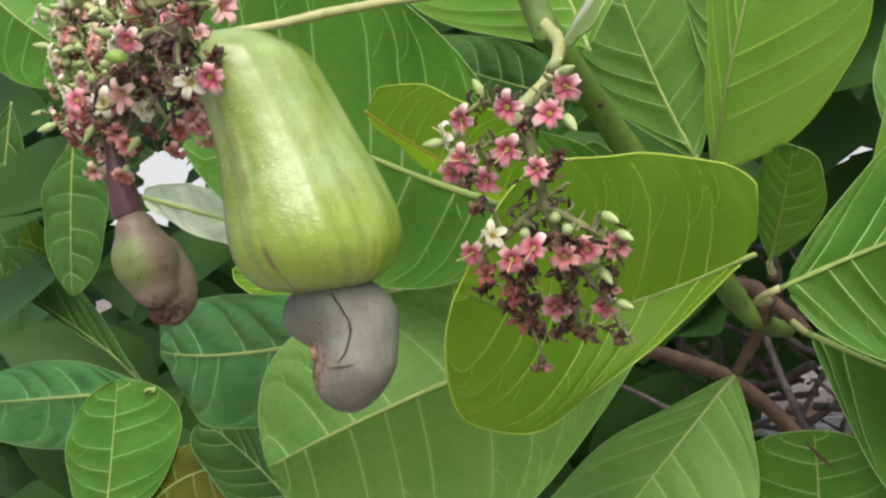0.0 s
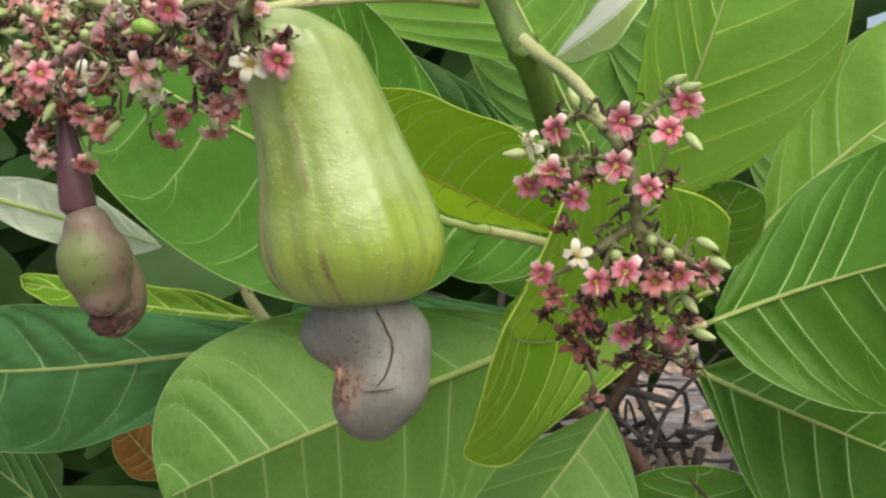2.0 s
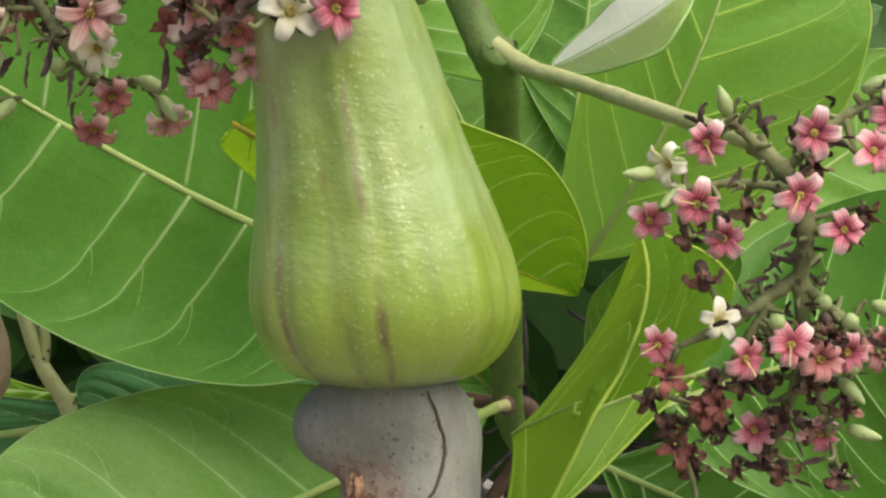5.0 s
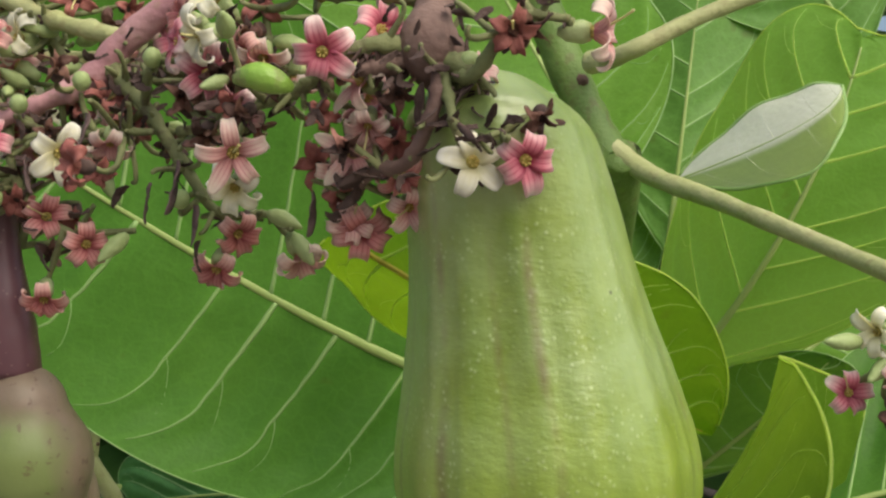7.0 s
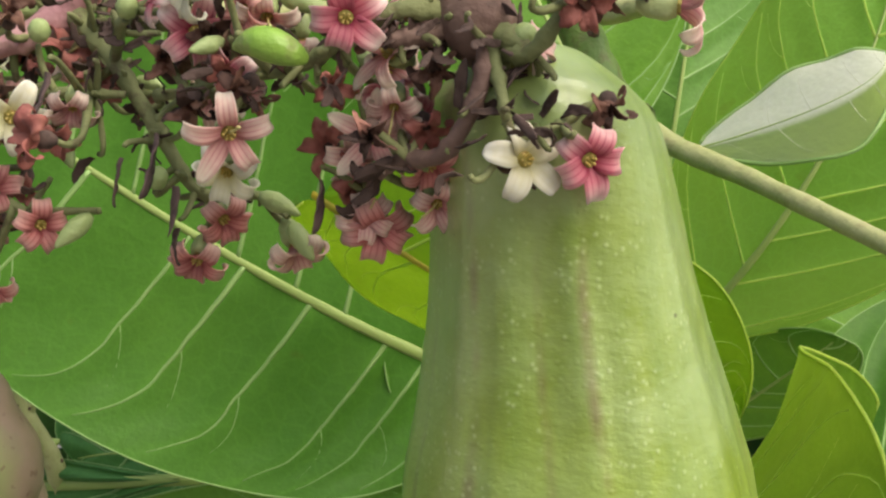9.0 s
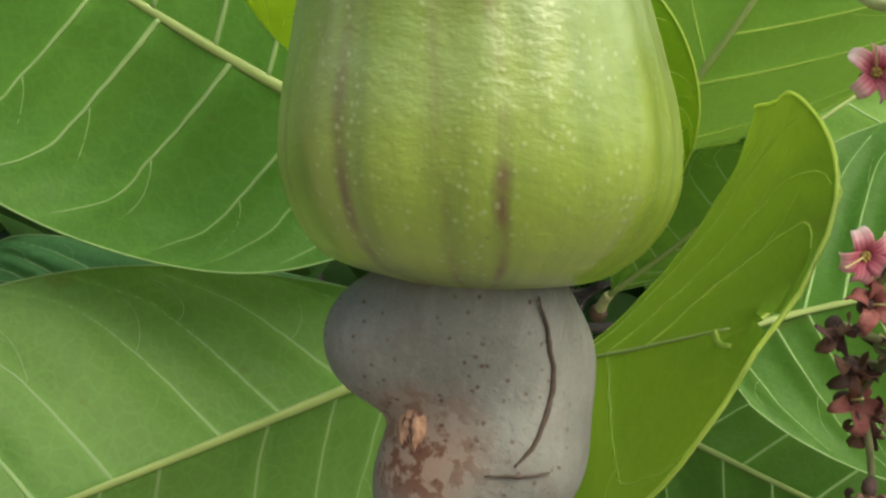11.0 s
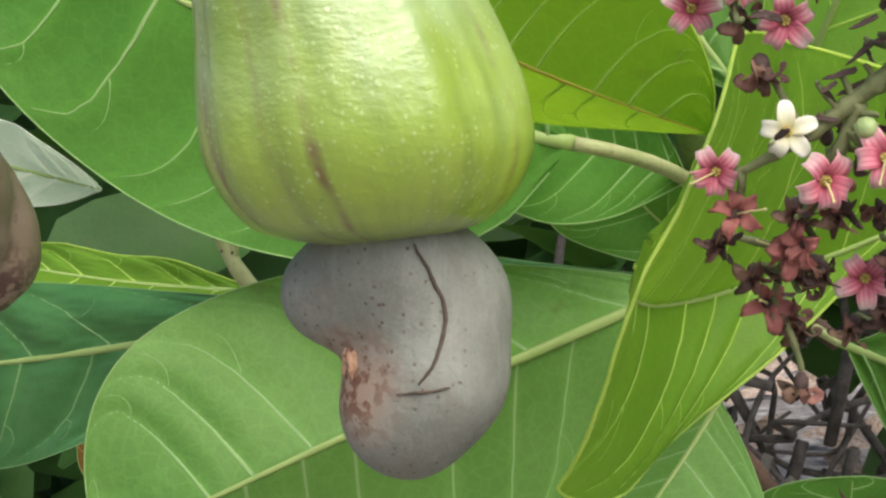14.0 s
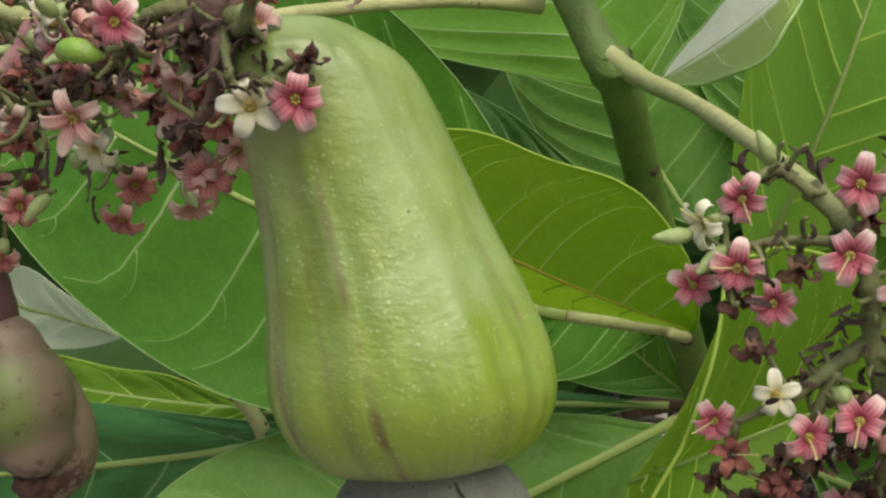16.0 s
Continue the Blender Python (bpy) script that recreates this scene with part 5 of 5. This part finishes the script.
LEFT.axis([(-0.1009, 0.0240, 0.0944), (-0.1113, 0.0280, 0.1103), (-0.1164, 0.0300, 0.1217)], [0.00115, 0.00098, 0.00066], M_TWIGLET, '')
LEFT.axis([(-0.0658, 0.0120, 0.0943), (-0.0898, 0.0200, 0.0931), (-0.1069, 0.0260, 0.0888), (-0.1097, 0.0225, 0.0596)], [0.00131, 0.00148, 0.00164, 0.0018], M_TWIGLET, '')
LEFT.axis([(-0.0262, -0.0265, 0.0925), (-0.0285, -0.0280, 0.0908), (-0.0317, -0.0290, 0.0890), (-0.0360, -0.0300, 0.0876)], [0.0026, 0.0021, 0.0017, 0.0012], M_KNOB, 'purple-brown arm of the stalk')
LEFT.axis([(-0.0238, -0.0270, 0.0915), (-0.0222, -0.0295, 0.0900), (-0.0200, -0.0315, 0.0886), (-0.0167, -0.0320, 0.0868)], [0.0024, 0.0020, 0.0017, 0.0012], M_TWIGLET, '')
LEFT.bloom('pink', (-0.0413, -0.0350, 0.0895))
LEFT.bloom('pink', (-0.0091, -0.0326, 0.0740))
LEFT.bloom('rose', (-0.0996, 0.0100, 0.0649))
LEFT.bloom('rose', (-0.0907, 0.0067, 0.0599), (0.6, -0.8, -0.1))
LEFT.bloom('rose', (-0.0654, 0.0057, 0.0564), (0.2, -0.6, -0.8))
LEFT.bloom('rose', (-0.0618, 0.0050, 0.0630), (0.3, -0.7, -0.6))
LEFT.bloom('rose', (-0.0999, 0.0120, 0.0495), (0.1, -0.7, -0.7))
LEFT.bloom('pink', (-0.1084, 0.0000, 0.0779))
LEFT.bloom('rust', (-0.0556, -0.0150, 0.1022))
LEFT.bloom('long', (-0.0376, -0.0200, 0.0757), (0.2, -0.9, -0.3))
LEFT.bloom('long', (-0.0567, -0.0250, 0.0745), (0.1, -0.8, -0.5))
LEFT.bloom('rose', (-0.0713, -0.0050, 0.1007), (-0.8, -0.5, 0))
LEFT.bloom('rose', (-0.0366, -0.0110, 0.0635), (0.1, -0.8, -0.5))
LEFT.bloom('pale', (-0.0505, 0.0080, 0.0593), (0.3, -0.4, -0.9))
LEFT.bloom('pale', (0.0008, -0.0360, 0.0937), (0.9, -0.3, -0.2))
LEFT.bloom('long', (-0.0360, -0.0260, 0.0866), (-0.5, -0.8, 0.2))
LEFT.bloom('white', (-0.0173, -0.0330, 0.0733))
LEFT.bloom('white', (-0.0943, 0.0000, 0.0760))
LEFT.bloom('curled_white', (-0.0641, -0.0200, 0.0945), (-0.7, -0.7, -0.1))
LEFT.bloom('curled_white', (-0.0582, -0.0150, 0.0698), (-0.3, -0.7, -0.6))
LEFT.bloom('curled_white', (-0.0644, -0.0120, 0.1025), (-0.8, -0.6, 0.2))
LEFT.bloom('pink', (-0.0644, -0.0140, 0.0890))
LEFT.bloom('rust', (-0.0444, -0.0120, 0.0742), (-0.2, -0.9, -0.2))
LEFT.bloom('rose', (-0.1121, 0.0040, 0.0736))
LEFT.bloom('rust', (-0.0117, -0.0380, 0.0933), (0.2, -0.8, -0.6))
LEFT.bloom('withered', (-0.0069, -0.0310, 0.0811), (0.2, -0.8, -0.6), size=0.95)
LEFT.bloom('rust', (-0.0867, 0.0000, 0.0734), (0.2, -0.8, -0.6), size=0.8)
LEFT.bloom('pale', (-0.0850, 0.0000, 0.0784), (0.2, -0.8, -0.6), size=0.85)
LEFT.bloom('withered', (-0.0696, -0.0100, 0.0861), (0.2, -0.8, -0.6), size=0.95)
LEFT.bloom('rust', (-0.0585, -0.0200, 0.0830), (0.2, -0.8, -0.6), size=0.8)
LEFT.bloom('pale', (-0.0535, -0.0200, 0.0913), (0.2, -0.8, -0.6), size=0.85)
LEFT.bloom('withered', (-0.0494, -0.0220, 0.0849), (0.2, -0.8, -0.6), size=0.95)
LEFT.bloom('rust', (-0.0405, -0.0120, 0.0698), (0.2, -0.8, -0.6), size=0.8)
LEFT.bloom('pale', (-0.0411, -0.0120, 0.0734), (0.2, -0.8, -0.6), size=0.85)
LEFT.bloom('withered', (-0.0298, -0.0270, 0.0850), (0.2, -0.8, -0.6), size=0.95)
LEFT.bloom('rust', (-0.0305, -0.0220, 0.0776), (0.2, -0.8, -0.6), size=0.8)
LEFT.bloom('pale', (-0.0284, -0.0150, 0.0674), (0.2, -0.8, -0.6), size=0.85)
LEFT.bloom('withered', (-0.0637, -0.0150, 0.0787), (0.2, -0.8, -0.6), size=0.95)
LEFT.bloom('rust', (-0.1145, 0.0100, 0.0606), (0.2, -0.8, -0.6), size=0.8)
LEFT.bloom('pale', (-0.1157, 0.0120, 0.0524), (0.2, -0.8, -0.6), size=0.85)
LEFT.bloom('withered', (-0.0612, -0.0160, 0.0888), (0.2, -0.8, -0.6), size=0.95)
LEFT.bloom('rust', (-0.1131, 0.0080, 0.0668), (0.2, -0.8, -0.6), size=0.8)
LEFT.bloom('pale', (-0.0349, -0.0240, 0.0799), (0.2, -0.8, -0.6), size=0.85)
LEFT.bloom('withered', (-0.0326, -0.0280, 0.0891), (0.2, -0.8, -0.6), size=0.95)
LEFT.bloom('rust', (-0.1055, 0.0100, 0.0682), (0.2, -0.8, -0.6), size=0.8)
LEFT.bloom('pale', (-0.0384, -0.0120, 0.0652), (0.2, -0.8, -0.6), size=0.85)
LEFT.bloom('withered', (-0.0096, -0.0370, 0.0944), (0.2, -0.8, -0.6), size=0.95)
LEFT.bud((-0.0910, 0.0000, 0.0880), (0.2, -0.7, 0.6), 1.0, 1)
LEFT.bud((-0.1047, 0.0060, 0.0843), (0.2, -0.7, 0.6), 1.0, 1)
LEFT.bud((-0.0767, -0.0050, 0.0918), (0.2, -0.7, 0.6), 1.0, 1)
LEFT.bud((-0.0715, 0.0000, 0.0671), (0.2, -0.7, 0.6), 1.0, 1)
LEFT.bud((-0.1152, 0.0100, 0.0978), (0.2, -0.7, 0.6), 1.0, 1)
LEFT.bud((-0.1158, 0.0080, 0.0697), (0.2, -0.7, 0.6), 1.0, 1)
LEFT.bud((-0.0189, -0.0300, 0.0880), (0.2, -0.7, 0.6), 1.0, 1)
LEFT.bud((-0.0568, 0.0080, 0.0671), (1, -0.2, -0.3), 1.0, 0)
LEFT.bud((-0.0823, 0.0050, 0.0619), (-0.7, -0.3, -0.7), 1.0, 0)
LEFT.bud((-0.0089, -0.0370, 0.0990), (1, -0.2, 0.1), 1.0, 0)
LEFT.bud((-0.0513, 0.0060, 0.0632), (0.5, -0.3, -0.8), 1.0, 0)
LEFT.bud((-0.1074, 0.0060, 0.0689), (-0.4, -0.4, -0.8), 1.0, 0)
LEFT.bud((-0.0521, -0.0180, 0.0944), (0.9, -0.3, -0.2), 1.0, 0)
LEFT.bloom('rose', (-0.1516, 0.0360, 0.1214), (-0.7, -0.7, 0.2))
LEFT.bloom('curled_white', (-0.1583, 0.0360, 0.0992), (-0.8, -0.6, -0.1))
LEFT.bloom('rose', (-0.1394, 0.0280, 0.0818), (-0.2, -0.9, 0.1))
LEFT.bloom('pale', (-0.1589, 0.0340, 0.0776), (-0.7, -0.7, -0.2))
LEFT.bloom('curled_white', (-0.1161, 0.0220, 0.0794), (-0.2, -0.9, -0.3))
LEFT.bloom('pale', (-0.1490, 0.0340, 0.1092), (-0.8, -0.5, 0.1))
LEFT.bloom('rust', (-0.1470, 0.0300, 0.0683), (-0.4, -0.7, -0.5))
LEFT.bloom('curled_white', (-0.1124, 0.0240, 0.1017), (-0.8, -0.6, 0))
LEFT.bloom('rose', (-0.1151, 0.0300, 0.1205), (-0.6, -0.7, 0.2))
LEFT.bloom('curled_white', (-0.1026, 0.0300, 0.1269), (0, -0.8, 0.5))
LEFT.bloom('rust', (-0.1012, 0.0240, 0.1100), (0.1, -0.9, 0.1))
LEFT.bloom('pink', (-0.0757, 0.0100, 0.0990), (-0.3, -0.9, 0.1))
LEFT.bloom('rose', (-0.1111, 0.0200, 0.0667), (0.1, -0.9, -0.2))
LEFT.bloom('rose', (-0.1388, 0.0360, 0.1172), (-0.3, -0.8, 0.3))
LEFT.bloom('pale', (-0.1288, 0.0320, 0.1071))
LEFT.bloom('rust', (-0.1346, 0.0300, 0.0751))
LEFT.bloom('rust', (-0.1279, 0.0300, 0.0929))
LEFT.bloom('withered', (-0.0996, 0.0220, 0.0879), (-0.1, -0.8, -0.5))
LEFT.bloom('withered', (-0.0916, 0.0180, 0.0789), (-0.1, -0.8, -0.5))
LEFT.bloom('withered', (-0.1321, 0.0300, 0.0695), (-0.1, -0.8, -0.5))
LEFT.bloom('withered', (-0.1287, 0.0320, 0.0629), (-0.1, -0.8, -0.5))
LEFT.bloom('pale', (-0.1173, 0.0260, 0.0727), (-0.1, -0.8, -0.5))
LEFT.bloom('withered', (-0.0764, 0.0120, 0.0804), (-0.1, -0.8, -0.5))
LEFT.bloom('withered', (-0.0710, 0.0120, 0.0889), (-0.1, -0.8, -0.5))
LEFT.bloom('withered', (-0.1093, 0.0240, 0.0867), (-0.1, -0.8, -0.5))
LEFT.bloom('pale', (-0.1365, 0.0300, 0.0893), (-0.1, -0.8, -0.5))
LEFT.bloom('withered', (-0.1452, 0.0340, 0.1012), (-0.1, -0.8, -0.5))
LEFT.bloom('withered', (-0.1212, 0.0300, 0.1115), (-0.1, -0.8, -0.5))
LEFT.bloom('withered', (-0.0918, 0.0200, 0.1035), (-0.1, -0.8, -0.5))
LEFT.bloom('pale', (-0.0649, 0.0100, 0.0823), (-0.1, -0.8, -0.5))
LEFT.bloom('withered', (-0.1099, 0.0240, 0.0763), (-0.1, -0.8, -0.5))
LEFT.bloom('pale', (-0.1335, 0.0340, 0.0589), (-0.1, -0.8, -0.5))
LEFT.bloom('withered', (-0.1286, 0.0360, 0.0532), (-0.1, -0.8, -0.5))
LEFT.bloom('withered', (-0.0556, 0.0050, 0.0928), (-0.1, -0.8, -0.5))
LEFT.bud((-0.1380, 0.0340, 0.1241), (0.1, -0.5, 0.8), 0.95, 0)
LEFT.bud((-0.1506, 0.0360, 0.1140), (-1, -0.2, 0.1), 0.95, 0)
LEFT.bud((-0.1303, 0.0340, 0.1111), (-0.9, -0.4, 0.1), 0.95, 0)
LEFT.bud((-0.1179, 0.0300, 0.0984), (-0.9, -0.3, -0.2), 0.95, 0)
LEFT.bud((-0.1411, 0.0340, 0.0976), (-1, -0.2, 0), 0.95, 0)
LEFT.bud((-0.1326, 0.0320, 0.0913), (-0.8, -0.5, 0.1), 0.95, 0)
LEFT.bud((-0.1192, 0.0280, 0.0920), (-0.9, -0.4, 0.2), 0.95, 0)
LEFT.bud((-0.0975, 0.0200, 0.0948), (-0.6, -0.7, 0.1), 0.95, 0)
LEFT.bud((-0.1284, 0.0340, 0.1191), (0.2, -0.4, 0.8), 0.95, 0)
LEFT.bud((-0.1140, 0.0320, 0.1227), (1, -0.3, 0.2), 0.95, 0)
LEFT.bud((-0.1043, 0.0240, 0.1030), (-0.8, -0.4, 0.1), 0.95, 0)
LEFT.bud((-0.1462, 0.0300, 0.0715), (-1, -0.2, -0.2), 0.95, 0)
LEFT.bud((-0.1294, 0.0340, 0.0575), (-0.7, -0.2, -0.8), 0.95, 0)
LEFT.bud((-0.0918, 0.0180, 0.0748), (0.4, -0.5, -0.7), 0.95, 0)
LEFT.bud((-0.0986, 0.0260, 0.1151), (0.5, -0.4, 0.5), 0.95, 0)
LEFT.bud((-0.1341, 0.0300, 0.0826), (-0.9, -0.3, -0.4), 0.95, 0)
LEFT.bud((-0.1107, 0.0260, 0.0922), (-0.6, -0.6, 0.3), 0.95, 0)
LEFT.bud((-0.1262, 0.0320, 0.1036), (-1, -0.3, 0), 0.95, 0)
LEFT.bud((-0.1171, 0.0300, 0.1101), (-0.5, -0.6, 0.5), 0.95, 0)
LEFT.bud((-0.0879, 0.0180, 0.0968), (-0.4, -0.8, 0.3), 0.95, 0)
LEFT.bud((-0.0729, 0.0120, 0.0979), (0.6, -0.6, 0.2), 0.95, 0)
LEFT.bud((-0.1435, 0.0360, 0.1122), (-0.7, -0.5, 0.4), 0.95, 0)
LEFT.tuft((-0.1330, 0.0360, 0.0970), (0.020, 0.008, 0.016), ['bud', 'bud', 'bud', 'bud', 'rose', 'pale', 'pale', 'curled_white'], 50)
LEFT.tuft((-0.1014, 0.0240, 0.0861), (0.014, 0.006, 0.012), ['bud', 'rust', 'rose', 'withered', 'pale'], 20)
LEFT.tuft((-0.1158, 0.0340, 0.1221), (0.016, 0.006, 0.010), ['bud', 'bud', 'rust', 'rose', 'pale'], 16)
LEFT.tuft((-0.0511, -0.0180, 0.0926), (0.009, 0.005, 0.008), ['bud', 'rose', 'pink', 'rose', 'pale', 'withered'], 11)
LEFT.tuft((-0.0350, -0.0220, 0.0792), (0.007, 0.004, 0.006), ['rose', 'pale', 'withered', 'pink'], 6)
LEFT.bud((-0.0550, -0.0280, 0.0872), (0.8, -0.5, -0.3), 1.35, 0)
RIGHT.tuft((0.0773, 0.0200, 0.0013), (0.010, 0.004, 0.008), ['withered', 'withered', 'rust'], 12)
LEFT.tuft((-0.1471, 0.0380, 0.1061), (0.012, 0.006, 0.014), ['bud', 'bud', 'curled_white', 'pale', 'white'], 36)
LEFT.tuft((-0.0560, -0.0150, 0.0850), (0.012, 0.006, 0.009), ['withered', 'withered', 'rust', 'withered'], 7)
LEFT.tuft((-0.1000, 0.0080, 0.0790), (0.012, 0.006, 0.010), ['withered', 'withered', 'rust'], 7)
for place in ((-0.0758, -0.0040, 0.0715), (-0.0707, -0.0060, 0.0755), (-0.0681, -0.0020, 0.0680), (-0.1007, 0.0000, 0.0760), (-0.0861, -0.0100, 0.0830), (-0.1090, 0.0060, 0.0690), (-0.0450, -0.0150, 0.0700), (-0.1200, 0.0150, 0.0660)):
    LEFT.husk(place)
LEFT.nutlet([(-0.0559, -0.0300, 0.0853), (-0.0525, -0.0325, 0.0858), (-0.0490, -0.0330, 0.0850), (-0.0461, -0.0320, 0.0840)])
LEFT.bracts(170, 0.0035)
LEFT.bracts(90, 0.002, 1.1)
stalk('fruit_stalk', [(-0.0200, -0.0180, 0.1165), (-0.0236, -0.0210, 0.1048), (-0.0252, -0.0250, 0.0977), (-0.0249, -0.0280, 0.0920), (-0.0216, -0.0200, 0.0884)],
      [0.0028, 0.0027, 0.0034, 0.0054, 0.0040], M_KNOB, 'thick purple-brown stalk above the cashew apple', 2)
YOUNG_STALK = [(-0.1106, 0.0160, 0.0715), (-0.1111, 0.0180, 0.0610), (-0.1104, 0.0190, 0.0504), (-0.1096, 0.0200, 0.0420), (-0.1091, 0.0210, 0.0356), (-0.1091, 0.0210, 0.0318)]
YOUNG_NUT = [(-0.1058, 0.0215, 0.0280), (-0.1055, 0.0230, 0.0213), (-0.1051, 0.0250, 0.0144), (-0.1042, 0.0270, 0.0072)]
YOUNG_LOBE = [(-0.1058, 0.0340, 0.0181), (-0.1036, 0.0370, 0.0085), (-0.1028, 0.0370, 0.0010), (-0.1055, 0.0360, -0.0041)]
YOUNG_SCAR = (-0.1059, 0.0315, -0.0036)
young_nut()

# ---- ground and far foliage ----
def ground_material():
    n = Net("ground litter")
    v = n.coords()
    c = n.mix(n.ramp(n.noise(3, 5), (0.3, 0.0), (0.7, 1.0)), (0.12, 0.102, 0.085), (0.26, 0.240, 0.215))
    c = n.mix(n.ramp(n.voronoi(11, v), (0.1, 0.7), (0.4, 0.0)), c, (0.48, 0.45, 0.40))
    c = n.mix(n.ramp(n.noise(40, 4), (0.5, 0.0), (0.65, 0.7)), c, (0.05, 0.035, 0.028))
    n.set(Base_Color=c, Roughness=0.9)
    n.bump(n.noise(25, 5), 0.6, 0.02)
    return n.mat


bm = bmesh.new()
steps = [-60, -20, -8] + [-4 + 0.25 * i for i in range(33)] + [8, 20, 60]
rows = [[bm.verts.new((x, y + 2, -0.62 + (0.05 * noise.noise(Vector((x, y, 0)) * 0.9) if abs(x) < 7 and abs(y) < 7 else 0))) for x in steps] for y in steps]
for a, b in zip(rows, rows[1:]):
    for j in range(len(steps) - 1):
        bm.faces.new((a[j], a[j + 1], b[j + 1], b[j]))
tagged(part("ground", bm, ground_material()), "brown earth under the bush strewn with dry leaves", "ground", kind="structure")


def scatter(name, count, seed, box, size, material, label, droop=0.6, keep=None):
    """Many small simple leaves that nobody could count, as one object."""
    rnd = random.Random(seed)
    bm = bmesh.new()
    (x0, x1), (y0, y1), (z0, z1) = box
    made = 0
    while made < count:
        p = Vector((rnd.uniform(x0, x1), rnd.uniform(y0, y1), rnd.uniform(z0, z1)))
        if keep and not keep(p):
            continue
        made += 1
        ln = size * rnd.uniform(0.7, 1.3)
        d = Vector((rnd.uniform(-1, 1), rnd.uniform(-0.6, 0.6), rnd.uniform(-1, 0.6) * droop)).normalized()
        side = d.cross(Vector((rnd.uniform(-0.5, 0.5), rnd.uniform(-1, -0.1), rnd.uniform(0.1, 1)))).normalized()
        up = side.cross(d)
        rows = []
        for i in range(7):
            u = i / 6
            w = ln * 0.27 * (math.sin(math.pi * min(1, u * 0.84 + 0.02)) ** 0.7 if u < 1 else 0.05)
            c = p + d * (u - 0.5) * ln + up * (0.10 * ln * math.sin(2.4 * u))
            rows.append([bm.verts.new(c + side * w * s + up * w * 0.25 * abs(s)) for s in (-1, -0.5, 0, 0.5, 1)])
        for a, b in zip(rows, rows[1:]):
            for j in range(4):
                bm.faces.new((a[j], a[j + 1], b[j + 1], b[j]))
    return tagged(part(name, bm, material), label, "foliage", kind="stuff")


# near-black green: the shade inside the bush is put into the colour
M_FAR = leaf_material("far leaf shaded", (0.018, 0.054, 0.012), (0.042, 0.108, 0.022), (0.09, 0.21, 0.022), 0.26, 0.5)
M_LITTER = stem_material("dead leaf", (0.24, 0.16, 0.10), (0.46, 0.38, 0.32), (0.10, 0.06, 0.04), 0.85, 0.5)
def open_gap(p):
    """Gaps that the bush leaves: glints of sky by the young nut, and the bare ground under the twigs."""
    k = p.y
    sky = abs(p.x + 0.067 + 1.03 * k) < 0.065 + 0.045 * k and -0.045 < p.z - 0.045 * k < 0.085 + 0.02 * k
    low = -0.065 - 0.39 * (k - 0.5) < p.x < 0.08 and p.z < -0.05 - 0.12 * (k - 0.5)
    return sky or low


def crown(p):
    """The rounded, uneven outline of the bush."""
    r = ((p.x + 0.8) / 2.3) ** 2 + ((p.y - 1.9) / 1.0) ** 2 + (max(0.0, p.z) / 1.7) ** 2
    return r < 1.0 + 0.35 * noise.noise(p * 1.6)


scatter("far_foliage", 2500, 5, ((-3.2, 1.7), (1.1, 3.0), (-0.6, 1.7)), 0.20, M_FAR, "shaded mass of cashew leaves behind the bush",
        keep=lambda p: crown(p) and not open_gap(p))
scatter("far_foliage", 620, 9, ((-1.5, 1.4), (0.70, 1.1), (-0.45, 0.9)), 0.16, M_FAR, "shaded cashew leaves deep in the bush",
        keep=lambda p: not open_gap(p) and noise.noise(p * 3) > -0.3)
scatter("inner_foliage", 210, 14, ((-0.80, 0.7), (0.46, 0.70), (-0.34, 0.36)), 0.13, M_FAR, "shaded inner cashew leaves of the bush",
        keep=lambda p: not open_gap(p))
scatter("leaf_litter", 1500, 11, ((-3.5, 3.5), (0.6, 6.5), (-0.62, -0.57)), 0.11, M_LITTER, "dry brown leaves lying on the ground", 0.12)
# the bright hazy sky low over the horizon, glimpsed between the leaves
bm = bmesh.new()
bm.faces.new([bm.verts.new(v) for v in ((-75, 52, -0.6), (-12, 52, -0.6), (-12, 52, 9), (-75, 52, 9))])
n = Net("hazy sky")
n.set(Base_Color=(0.0, 0.0, 0.0, 1.0), Roughness=1.0, Emission_Color=n.mix(n.noise(0.05, 3), (0.86, 0.92, 1.0), (1.0, 1.0, 1.0)), Emission_Strength=0.55)
tagged(part("backdrop", bm, n.mat), "bright hazy sky low over the horizon", "sky", kind="structure")

M_GREYTWIG = stem_material("dry twig grey", (0.045, 0.038, 0.036), (0.110, 0.098, 0.094), (0.025, 0.02, 0.02), 0.9)
rnd = random.Random(21)
brush = thing("dry_brushwood", (0, 0.6, -0.2), "tangle of dry grey twigs low in the bush", "twigs")
for _ in range(95):
    p = Vector((rnd.uniform(-0.16, 0.12), rnd.uniform(-0.12, 0.25), rnd.uniform(-0.10, 0.12)))
    d = Vector((rnd.uniform(-1, 1), rnd.uniform(-0.6, 0.6), rnd.uniform(-0.9, 0.9))).normalized() * rnd.uniform(0.08, 0.22)
    k = Vector([rnd.gauss(0, 0.02) for _ in range(3)])
    line = smooth_line([p, p + d * 0.4 + k, p + d * 0.7 - k, p + d], 4)
    bm = bmesh.new()
    tube(bm, line, spread([rnd.uniform(0.002, 0.004), 0.0012], len(line)), 6, 0.3)
    part("twig", bm, M_GREYTWIG, brush)
# the stem that carries them, rooted in the ground
bm = bmesh.new()
line = smooth_line([(0.01, 0.03, 0.06), (-0.02, 0.02, -0.06), (0.0, 0.05, -0.2), (0.03, 0.06, -0.45)], 8)
tube(bm, line, spread([0.004, 0.006, 0.008, 0.010], len(line)), 10, 0.2)
part("trunk", bm, M_GREYTWIG, brush)
